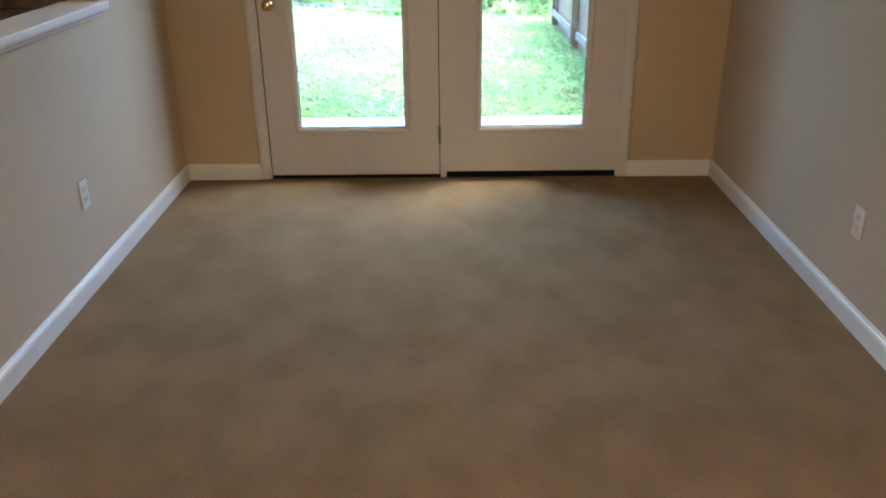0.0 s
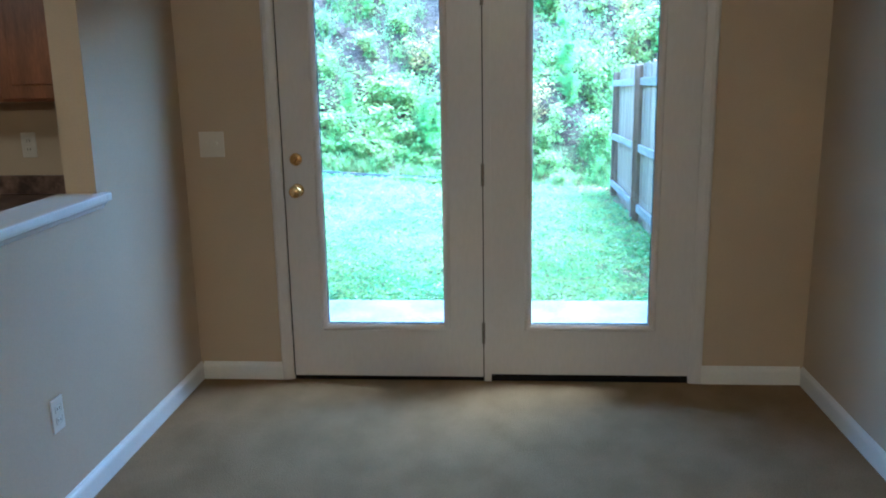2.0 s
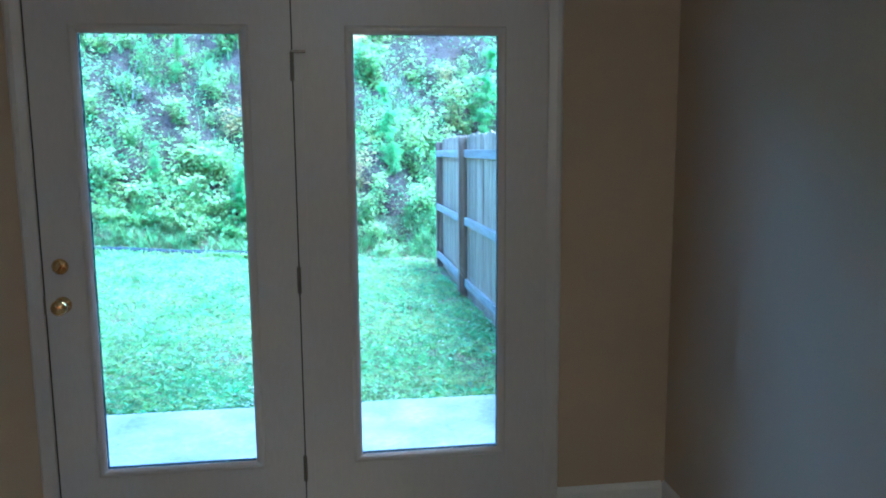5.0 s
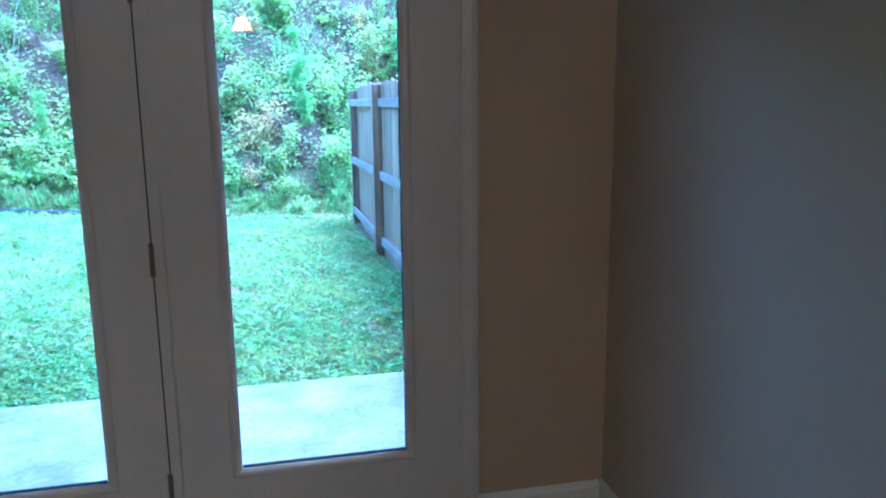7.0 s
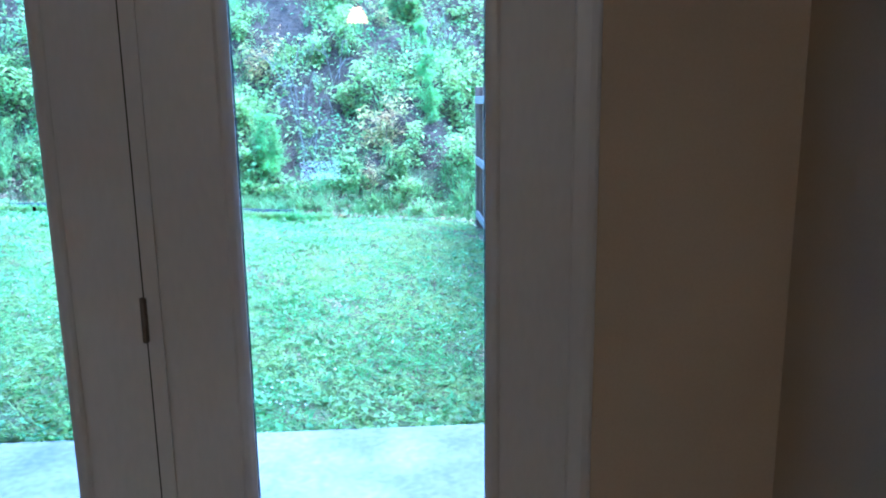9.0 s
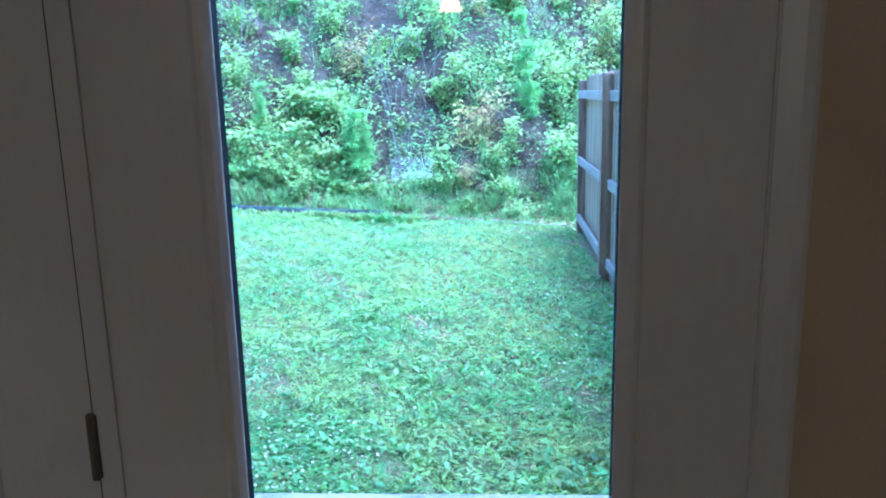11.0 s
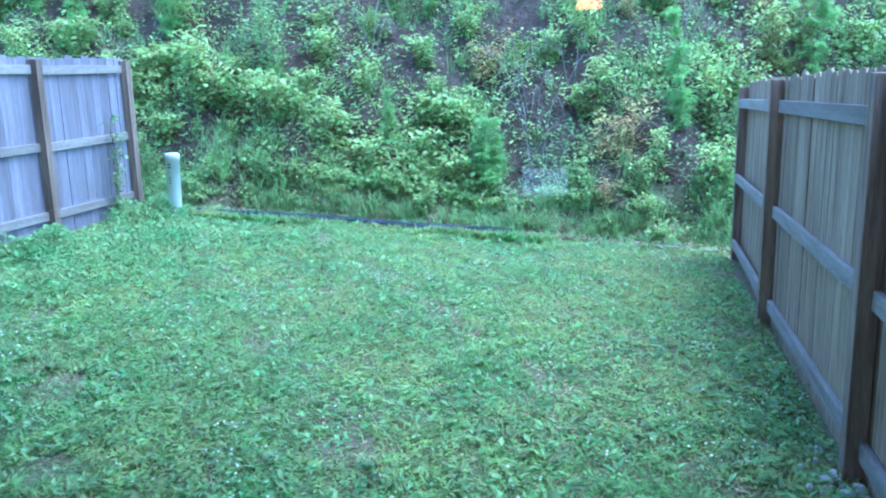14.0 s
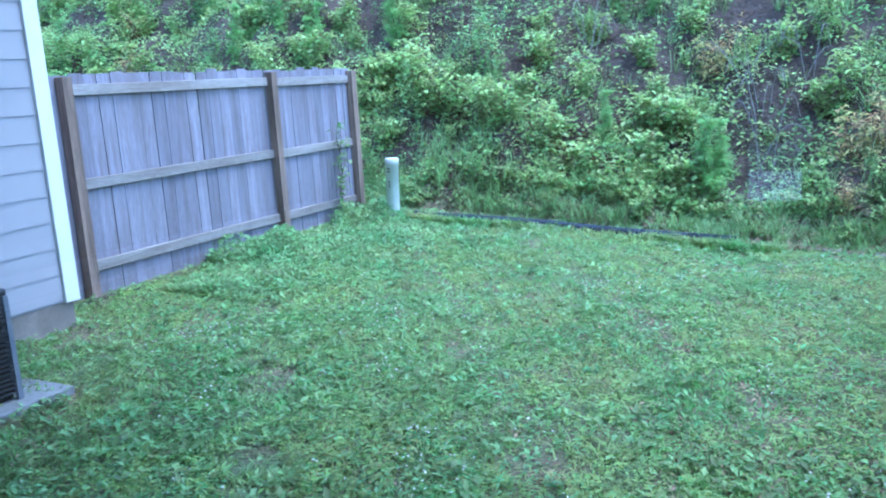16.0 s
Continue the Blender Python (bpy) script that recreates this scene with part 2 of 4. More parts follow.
def picture_frame(bm, x0, x1, z0, z1, profile):
    """A mitred frame round an opening in a wall across y: profile of (outwards from the opening, y)."""
    rings = [[bm.verts.new((x0 - o, y, z0 - o)), bm.verts.new((x1 + o, y, z0 - o)), bm.verts.new((x1 + o, y, z1 + o)), bm.verts.new((x0 - o, y, z1 + o))] for o, y in profile]
    for i in range(len(rings)):
        a, b = rings[i], rings[(i + 1) % len(rings)]
        for k in range(4):
            bm.faces.new((a[k], a[(k + 1) % 4], b[(k + 1) % 4], b[k]))


def fast_mesh(name, verts, faces, mat, parent=None, label="", kind="", category="", sides=3):
    """A mesh from arrays; every face has the same number of sides."""
    me = bpy.data.meshes.new(name)
    verts, faces = np.asarray(verts, dtype=np.float32), np.asarray(faces, dtype=np.int32)
    me.vertices.add(len(verts))
    me.vertices.foreach_set("co", verts.ravel())
    me.loops.add(faces.size)
    me.loops.foreach_set("vertex_index", faces.ravel())
    me.polygons.add(len(faces))
    me.polygons.foreach_set("loop_start", np.arange(0, faces.size, sides, dtype=np.int32))
    me.update(calc_edges=True)
    me.validate()
    me.materials.append(mat)
    ob = new(name, me)
    ob.parent = parent
    return tagged(ob, label, category, "", kind)


# ---- plan ----
LEFT, RIGHT, BACK, TOP = -1.39, 1.45, -9.0, 2.44
KLEFT, KBACK = -4.35, -4.2
OPEN0, OPEN1, SILL, HEAD = -2.75, -0.85, 1.045, 1.795


def foot_y(x):
    """Where the lawn ends and the bank begins."""
    return 9.1 + 0.07 * np.clip(x, -22, 8)


def ground_height(x, y):
    t = np.clip((x + 5) / 6.6, -0.25, 1.3)
    base = -0.1 * (1 - t) + (-0.22 - 0.036 * np.clip(y, 0, 9.5)) * t
    base = base + 0.012 * np.sin(x * 2.1 + 0.7) * np.sin(y * 1.7) + 0.006 * np.sin(x * 5.3) * np.cos(y * 4.9 + x)
    s = np.maximum(y - foot_y(x) - 0.2, 0)
    rise = 0.74 * s - 0.35 * (1 - np.exp(-s * 1.6)) * 0.8
    rise = 11.5 * np.tanh(rise / 11.5)
    lumps = (0.16 * np.sin(x * 1.3 + y * 0.6) + 0.12 * np.sin(x * 2.9 - y * 1.9 + 1) + 0.08 * np.sin(x * 4.7 + y * 3.7)) * np.clip(s, 0, 1)
    return base + rise + lumps


# ---- room ----
boxed("floor", CARPET, (LEFT - 0.01, RIGHT + 0.01, BACK, 0.0, -0.14, 0.0), kind="structure", label="beige-brown cut pile carpet, slightly worn and mottled", category="floor")
boxed("floor_kitchen", VINYL, (KLEFT, LEFT - 0.012, KBACK, 0.0, -0.14, -0.004), kind="structure", label="plain pale vinyl kitchen floor", category="floor")
boxed("ceiling", CEIL, (KLEFT - 0.1, RIGHT + 0.1, BACK - 0.1, 0.15, TOP, TOP + 0.2), kind="structure", label="off-white painted ceiling", category="ceiling")
DW, DT = 0.952, 2.062
boxed("wall_north", WALL, [(LEFT - 0.115, -DW, 0, 0.12, -0.14, TOP), (DW, RIGHT + 0.15, 0, 0.12, -0.14, TOP), (-DW, DW, 0, 0.12, DT, TOP)], kind="structure", label="beige painted wall around the double garden door", category="wall")
boxed("wall_east", WALL, (RIGHT, RIGHT + 0.15, BACK, 0, -0.14, TOP), kind="structure", label="plain beige painted party wall", category="wall")
boxed("wall_west", WALL, [(LEFT - 0.115, LEFT, OPEN1, 0, -0.14, TOP), (LEFT - 0.115, LEFT, OPEN0, OPEN1, -0.14, SILL - 0.03), (LEFT - 0.115, LEFT, OPEN0, OPEN1, HEAD, TOP), (LEFT - 0.115, LEFT, BACK, OPEN0, -0.14, TOP)], kind="structure", label="beige half wall with a pass-through opening to the kitchen", category="wall")
boxed("wall_kitchen_north", WALL, (KLEFT, LEFT - 0.115, 0.0, 0.12, -0.14, TOP), kind="structure", label="beige painted kitchen wall", category="wall")
boxed("wall_kitchen_west", WALL, (KLEFT - 0.1, KLEFT, KBACK, 0.12, -0.14, TOP), kind="structure", label="beige painted kitchen side wall", category="wall")
boxed("wall_kitchen_south", WALL, (KLEFT, LEFT - 0.115, KBACK - 0.1, KBACK, -0.14, TOP), kind="structure", label="beige painted kitchen rear wall", category="wall")
WX0, WX1, WZ0, WZ1 = -0.62, -0.04, 0.08, 0.74
boxed("wall_south", WALL, [(LEFT, WX0, BACK - 0.12, BACK, -0.14, TOP), (WX1, RIGHT, BACK - 0.12, BACK, -0.14, TOP), (WX0, WX1, BACK - 0.12, BACK, -0.14, WZ0), (WX0, WX1, BACK - 0.12, BACK, WZ1, TOP)], kind="structure", label="beige painted front wall with a window", category="wall")

BASE = [(0, 0), (0.014, 0), (0.014, 0.062), (0.011, 0.072), (0.006, 0.078), (0.004, 0.084), (0, 0.086)]


def baseboard(name, start, end, out):
    bm = bmesh.new()
    extrude_profile(bm, BASE, start, end, out)
    mesh_object(name, bm, TRIM, kind="structure", label="white painted wooden baseboard along the wall", category="baseboard")


baseboard("baseboard_west", (LEFT, BACK, 0), (LEFT, 0, 0), (1, 0, 0))
baseboard("baseboard_east", (RIGHT, BACK, 0), (RIGHT, 0, 0), (-1, 0, 0))
baseboard("baseboard_north", (LEFT + 0.014, 0, 0), (-0.988, 0, 0), (0, -1, 0))
baseboard("baseboard_north_short", (0.988, 0, 0), (RIGHT - 0.014, 0, 0), (0, -1, 0))

# pass-through sill with its moulded apron
bm = bmesh.new()
box(bm, LEFT - 0.145, LEFT + 0.04, OPEN0, OPEN1 - 0.001, SILL - 0.03, SILL, bevel=0.006)
box(bm, LEFT + 0.0005, LEFT + 0.04, OPEN1 - 0.004, OPEN1 + 0.035, SILL - 0.03, SILL, bevel=0.006)
sill = mesh_object("trim_sill", bm, TRIM, kind="structure", label="white painted sill capping the half wall", category="sill")
bm = bmesh.new()
extrude_profile(bm, [(0, 0), (0.008, 0), (0.014, 0.012), (0.024, 0.02), (0.024, 0.026), (0, 0.026)], (LEFT, OPEN0, SILL - 0.057), (LEFT, OPEN1 + 0.025, SILL - 0.057), (1, 0, 0))
mesh_object("apron_moulding", bm, TRIM, sill)

# ---- garden door ----
door = empty_thing("door_1", "white double garden door with two tall glass lites", "door", (0, 0, 0), kind="structure")
bm = bmesh.new()
box(bm, -DW, -0.9325, -0.004, 0.118, 0.0, DT)
box(bm, 0.9325, DW, -0.004, 0.118, 0.0, DT)
box(bm, -0.9325, 0.9325, -0.004, 0.118, 2.045, DT)
box(bm, -0.0165, 0.0165, -0.006, 0.10, 0.0, 2.045)
mesh_object("door_frame", bm, DOORP, door)
bm = bmesh.new()
prof = [(0, -0.004), (0.0, -0.007), (0.012, -0.009), (0.03, -0.013), (0.045, -0.013), (0.052, -0.010), (0.056, -0.0005)]
for sx in (-1, 1):
    a = [bm.verts.new((sx * (0.936 + o), y, 0)) for o, y in prof]
    b = [bm.verts.new((sx * (0.936 + o), y, 2.05 + o)) for o, y in prof]
    c = [bm.verts.new((0, y, 2.05 + o)) for o, y in prof]
    for p, q in ((a, b), (b, c)):
        for k in range(len(prof)):
            j = (k + 1) % len(prof)
            bm.faces.new((p[k], p[j], q[j], q[k]))
    bm.faces.new(a)
bmesh.ops.remove_doubles(bm, verts=bm.verts, dist=1e-5)
mesh_object("casing", bm, DOORP, door)
# Black strips in the leaf gaps, in place of the shade inside them.
boxed("weatherstrip", BLACK, [(-0.9324, -0.9276, 0.001, 0.03, 0.02, 2.0445), (-0.0214, -0.0166, 0.0005, 0.03, 0.02, 2.0445), (-0.9285, -0.0195, 0.012, 0.03, 2.0412, 2.0448)], door)
boxed("threshold", BLACK, (-0.932, 0.932, 0.012, 0.16, -0.02, 0.012), door)


def door_leaf(x0, x1, g0, g1, z0, label):
    gz0, gz1, z1 = 0.283, 1.883, 2.041
    leaf = boxed("leaf", DOORP, [(x0, g0 - 0.02, 0, 0.044, z0, z1), (g1 + 0.02, x1, 0, 0.044, z0, z1), (g0 - 0.02, g1 + 0.02, 0, 0.044, z0, gz0 - 0.02), (g0 - 0.02, g1 + 0.02, 0, 0.044, gz1 + 0.02, z1)], door, label=label)
    bm = bmesh.new()
    picture_frame(bm, g0, g1, gz0, gz1, [(0.0014, 0.001), (0.0024, -0.0004), (0.013, -0.005), (0.018, -0.006), (0.025, -0.0065), (0.031, -0.004), (0.034, -0.001), (0.034, 0.0), (0.0212, 0.006)])
    mesh_object("lite_frame", bm, DOORP, leaf)
    bm = bmesh.new()
    picture_frame(bm, g0, g1, gz0, gz1, [(0.006, 0.029), (0.012, 0.046), (0.018, 0.054), (0.03, 0.052), (0.034, 0.0455), (0.021, 0.029)])
    mesh_object("outer_lite_frame", bm, DOORP, leaf)
    bm = bmesh.new()
    picture_frame(bm, g0 - 0.002, g1 + 0.002, gz0 - 0.002, gz1 + 0.002, [(0.0, 0.021), (0.0, 0.0280), (0.018, 0.0280), (0.018, 0.0068), (0.0034, 0.0014), (0.0012, 0.0014)])
    mesh_object("glass_gasket", bm, BLACK, leaf)
    pane = boxed("pane", GLASS, (g0 - 0.006, g1 + 0.006, 0.0225, 0.0255, gz0 - 0.006, gz1 + 0.006), leaf)
    pane.visible_shadow = False
    bm = bmesh.new()
    box(bm, x0 + 0.002, x1 - 0.002, 0.006, 0.04, 0.012, z0)
    mesh_object("sweep", bm, BLACK, leaf)
    return leaf


leaf_l = door_leaf(-0.9275, -0.0215, -0.752, -0.206, 0.020, "white painted leaf with one tall glass lite and brass lock")
leaf_r = door_leaf(0.0168, 0.9322, 0.2045, 0.738, 0.034, "white painted fixed leaf with one tall glass lite")

boxed("speck", BLACK, (-0.243, -0.236, 0.0205, 0.0222, 1.230, 1.239), leaf_l, bevel=0.0007)
bm = bmesh.new()
to_room = pose(-0.868, 0, 0.920, 90)
lathe(bm, [(0.004, 0.0), (0.031, 0.001), (0.031, 0.005), (0.024, 0.009), (0.012, 0.012), (0.011, 0.026), (0.016, 0.031), (0.025, 0.038), (0.029, 0.049), (0.027, 0.060), (0.018, 0.067), (0.004, 0.069)], to_room)
mesh_object("door_knob", bm, BRASS, leaf_l, "round polished brass knob", smooth=True)
bm = bmesh.new()
lathe(bm, [(0.004, 0.0), (0.029, 0.001), (0.029, 0.006), (0.022, 0.012), (0.008, 0.014)], pose(-0.868, 0, 1.062, 90))
bolt = mesh_object("deadbolt_rose", bm, BRASS, leaf_l, "round brass deadbolt rose with a thumb turn", smooth=True)
bm = bmesh.new()
box(bm, -0.006, 0.006, -0.004, 0.004, -0.02, 0.02, bevel=0.003)
bmesh.ops.transform(bm, matrix=pose(-0.868, -0.022, 1.062, 0, 40, 0), verts=bm.verts)
box(bm, -0.872, -0.864, -0.02, -0.012, 1.058, 1.066)
mesh_object("thumb_turn", bm, BRASS, leaf_l)
boxed("latch_plate", STEEL, (-0.934, -0.9275, -0.0055, 0.02, 0.885, 0.955), leaf_l)
for z in (0.24, 0.985, 1.77):
    bm = bmesh.new()
    lathe(bm, [(0.004, -0.052), (0.0065, -0.05), (0.0065, 0.05), (0.004, 0.052)], pose(-0.0195, -0.011, z), steps=12)
    box(bm, -0.027, -0.012, -0.0075, -0.001, z - 0.05, z + 0.05)
    mesh_object("hinge", bm, STEEL, leaf_l, "dull metal butt hinge", smooth=False)
bm = bmesh.new()
box(bm, -0.024, 0.03, -0.02, -0.0065, 1.818, 1.829, bevel=0.002)
mesh_object("security_latch", bm, STEEL, door, "small dull metal swing latch on the centre post")


def wall_plate(name, label, m, gangs, toggles):
    """A cover plate that lies on a wall: x across, z up, -y out of the wall."""
    w = 0.035 + 0.023 * (gangs - 1)
    ob = empty_thing(name, label, "switch" if toggles else "outlet", m.translation)
    ob.matrix_world = m
    bm = bmesh.new()
    box(bm, -w, w, -0.006, 0, -0.0575, 0.0575, bevel=0.003)
    plate = mesh_object("plate", bm, PLATE)
    plate.parent = ob
    for g in range(gangs):
        cx = (g - (gangs - 1) / 2) * 0.046
        if toggles:
            bm = bmesh.new()
            box(bm, cx - 0.005, cx + 0.005, -0.016, -0.004, -0.002, 0.012, bevel=0.002)
            mesh_object("toggle", bm, PLATE).parent = ob
        else:
            for cz in (-0.02, 0.02):
                bm = bmesh.new()
                box(bm, cx - 0.017, cx + 0.017, -0.008, -0.004, cz - 0.013, cz + 0.013, bevel=0.004)
                sock = mesh_object("socket", bm, PLATE)
                sock.parent = ob
                bm = bmesh.new()
                box(bm, cx - 0.008, cx - 0.006, -0.0085, -0.0075, cz - 0.005, cz + 0.005)
                box(bm, cx + 0.006, cx + 0.008, -0.0085, -0.0075, cz - 0.005, cz + 0.005)
                mesh_object("slots", bm, BLACK).parent = sock
    return ob


wall_plate("light_switch", "white two-gang light switch plate beside the garden door", pose(-1.253, 0, 1.134), 2, True)
wall_plate("power_outlet", "white power outlet low on the half wall", pose(LEFT, -1.28, 0.38, 0, 0, 90), 1, False)
wall_plate("power_outlet", "white power outlet low on the plain side wall", pose(RIGHT, -1.62, 0.37, 0, 0, -90), 1, False)

# ---- kitchen seen through the opening ----
counter = boxed("countertop", COUNTER, [(-3.6, LEFT - 0.13, -0.62, -0.001, 0.875, 0.912), (-3.6, LEFT - 0.13, -0.022, -0.0005, 0.9125, 1.0)], bevel=0.004, label="dark marbled brown countertop with a raised backsplash lip", category="countertop")


def base_cabinet(x0, x1):
    ob = empty_thing("base_cabinet", "brown wooden base cabinet under the countertop", "cabinet", (x0, -0.3, 0), group="kitchen base cabinets")
    boxed("body", CABINET, (x0, x1 - 0.003, -0.58, -0.002, 0.0, 0.8745), ob)
    d = boxed("cabinet_door", CABINET, (x0 + 0.01, x1 - 0.013, -0.6, -0.5805, 0.12, 0.68), ob, bevel=0.004)
    boxed("raised_panel", CABINET, (x0 + 0.07, x1 - 0.073, -0.606, -0.6005, 0.18, 0.62), d, bevel=0.004)
    boxed("drawer_front", CABINET, (x0 + 0.01, x1 - 0.013, -0.6, -0.5805, 0.70, 0.85), ob, bevel=0.004)


def wall_cabinet(x0, x1, z0):
    ob = empty_thing("wall_cabinet", "brown wooden wall cabinet above the countertop", "cabinet", (x0, -0.15, z0), group="kitchen wall cabinets")
    boxed("body", CABINET, (x0, x1 - 0.003, -0.3, -0.002, z0, 2.15), ob)
    d = boxed("cabinet_door", CABINET, (x0 + 0.012, x1 - 0.015, -0.32, -0.3005, z0 + 0.012, 2.138), ob, bevel=0.004)
    boxed("raised_panel", CABINET, (x0 + 0.07, x1 - 0.073, -0.326, -0.3205, z0 + 0.07, 2.08), d, bevel=0.004)


for k in range(4):
    x = LEFT - 0.13 - 0.52 * (k + 1)
    base_cabinet(x, x + 0.52)
    wall_cabinet(x, x + 0.52, 1.35)
wall_plate("power_outlet", "white kitchen outlet above the countertop", pose(-2.12, 0, 1.14), 1, False)

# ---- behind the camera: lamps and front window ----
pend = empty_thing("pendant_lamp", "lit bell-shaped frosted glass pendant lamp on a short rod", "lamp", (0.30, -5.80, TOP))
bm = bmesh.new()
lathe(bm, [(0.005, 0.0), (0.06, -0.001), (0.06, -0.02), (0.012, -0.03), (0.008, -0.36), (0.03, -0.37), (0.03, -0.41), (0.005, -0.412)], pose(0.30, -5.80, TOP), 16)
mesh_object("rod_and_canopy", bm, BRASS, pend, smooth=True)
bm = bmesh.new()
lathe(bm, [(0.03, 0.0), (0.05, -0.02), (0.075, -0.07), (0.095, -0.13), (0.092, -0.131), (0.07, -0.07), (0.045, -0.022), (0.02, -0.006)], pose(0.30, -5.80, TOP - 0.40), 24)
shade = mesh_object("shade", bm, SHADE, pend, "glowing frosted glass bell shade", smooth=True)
dome = empty_thing("ceiling_light", "lit round frosted glass ceiling light in the kitchen", "lamp", (-2.75, -1.9, TOP))
bm = bmesh.new()
lathe(bm, [(0.16, 0.0), (0.16, -0.02), (0.14, -0.07), (0.09, -0.1), (0.01, -0.112)], pose(-2.75, -1.9, TOP), 24)
mesh_object("diffuser", bm, DIFFUSER, dome, smooth=True)
win = empty_thing("window_1", "white framed front window with one pane", "window", (0, BACK, WZ0), kind="structure")
bm = bmesh.new()
picture_frame(bm, WX0, WX1, WZ0, WZ1, [(-0.03, BACK - 0.06), (-0.03, BACK + 0.01), (0.05, BACK + 0.016), (0.05, BACK), (0, BACK), (0, BACK - 0.06)])
mesh_object("window_frame", bm, TRIM, win)
pane = boxed("pane", GLASS, (WX0 + 0.03, WX1 - 0.03, BACK - 0.04, BACK - 0.035, WZ0 + 0.03, WZ1 - 0.03), win)
pane.visible_shadow = False

# ---- outside of the house ----
boxed("patio", PATIO, (-1.35, 1.42, 0.125, 1.92, -0.42, -0.165), bevel=0.01, kind="structure", label="pale concrete patio slab outside the garden door", category="patio")


def siding_wall(name, along, fixed, a0, a1, z0, z1, out, label):
    """Lapped boards: along 'x' or 'y', with their face at fixed, looking out (+1 or -1) along the other axis."""
    wall = empty_thing(name, label, "wall", (0, 0, 0), kind="structure")
    n = int((z1 - z0) / 0.19)
    for k in range(n):
        z = z0 + k * 0.19
        bm = bmesh.new()
        prof = [(0.0, z + 0.20), (0.010, z), (0.003, z - 0.001), (0.0, z)]
        extr = [(o * out, h) for o, h in prof]
        if along == "y":
            a = [bm.verts.new((fixed + o, a0, h)) for o, h in extr]
            b = [bm.verts.new((fixed + o, a1, h)) for o, h in extr]
        else:
            a = [bm.verts.new((a0, fixed + o, h)) for o, h in extr]
            b = [bm.verts.new((a1, fixed + o, h)) for o, h in extr]
        for i in range(4):
            bm.faces.new((a[i], a[(i + 1) % 4], b[(i + 1) % 4], b[i]))
        bm.faces.new(a)
        bm.faces.new(b)
        mesh_object("siding_board", bm, SIDING, wall)
    return wall


siding_wall("wall_siding_wing", "y", -4.555, 0.15, 3.80, 0.117, 5.4, 1, "white-lilac lapped siding on the neighbouring wing")
siding_wall("wall_siding_north", "x", 0.125, -4.50, -1.04, 0.0, 5.4, 1, "white lapped siding on the back of the house")
boxed("wall_wing", SIDING, (-9.0, -4.556, 0.15, 3.86, 0.10, 5.5), kind="structure", label="body of the neighbouring wing", category="wall")
boxed("wall_upper", SIDING, [(-4.5, 1.7, -4.5, 0.124, 2.66, 5.5), (1.04, 1.62, 0.1205, 0.1435, -0.3, 2.66)], kind="structure", label="upper storey of the house in white siding", category="wall")
boxed("foundation", FOOTING, [(-9.0, -4.56, 0.2, 3.86, -0.5, 0.099), (-4.5, -1.37, 0.05, 0.122, -0.5, -0.003)], kind="structure", label="rough grey concrete foundation", category="foundation")
# Out of view; the deep overhang past the patio is added to hold back skylight.
boxed("roof", CONCRETE, (-9.3, 1.9, -9.3, 4.0, 5.51, 5.7), kind="structure", label="unseen roof slab with an added overhang that blocks skylight", category="roof")
boxed("trim_corner", CORNERT, [(-4.57, -4.525, 3.78, 3.90, 0.095, 5.5)], bevel=0.004, kind="structure", label="white painted corner board of the wing", category="trim")

ac = empty_thing("air_conditioner", "dark metal outdoor air conditioner unit on a concrete pad", "air conditioner", (-3.92, 2.38, -0.1))
bm = bmesh.new()
box(bm, -4.22, -3.60, 2.06, 2.68, -0.098, 0.50, bevel=0.02)
mesh_object("coil_body", bm, BLACK, ac)
for k in range(19):
    z = -0.06 + k * 0.028
    boxed("louvre", ACPAINT, [(-4.24, -3.58, 2.685, 2.70, z, z + 0.012), (-3.595, -3.58, 2.04, 2.6845, z, z + 0.012)], ac)
boxed("top_panel", ACPAINT, (-4.25, -3.57, 2.03, 2.71, 0.50, 0.54), ac, bevel=0.012)
for px, py in ((-3.595, 2.68), (-3.595, 2.04), (-4.245, 2.68)):
    boxed("corner_post", POSTGREY, (px, px + 0.03, py, py + 0.03, -0.098, 0.5), ac, label="blue-grey metal corner post")
# Unseen slab, added as a pale reflector so the front window looks bright.
boxed("front_walk", CONCRETE, (-2.0, 1.5, -14.0, -9.13, -0.34, -0.2), kind="structure", label="unseen pale slab added to brighten the front window", category="walk")
boxed("equipment_pad", PATIO, (-4.3, -3.45, 1.9, 2.95, -0.24, -0.1), bevel=0.01, label="flat concrete pad under the air conditioner", category="pad")

# ---- fences ----
def picket_mesh(width, height, mat, clip):
    bm = bmesh.new()
    c = clip
    out = [(-width / 2, 0), (width / 2, 0), (width / 2, height - c), (width / 2 - c, height), (-width / 2 + c, height), (-width / 2, height - c)]
    a = [bm.verts.new((0, y, z)) for y, z in out]
    b = [bm.verts.new((0.016, y, z)) for y, z in out]
    bm.faces.new(a)
    bm.faces.new(b)
    for k in range(6):
        bm.faces.new((a[k], a[(k + 1) % 6], b[(k + 1) % 6], b[k]))
    bmesh.ops.recalc_face_normals(bm, faces=bm.faces)
    me = bpy.data.meshes.new("picket")
    bm.to_mesh(me)
    bm.free()
    me.materials.append(mat)
    return me


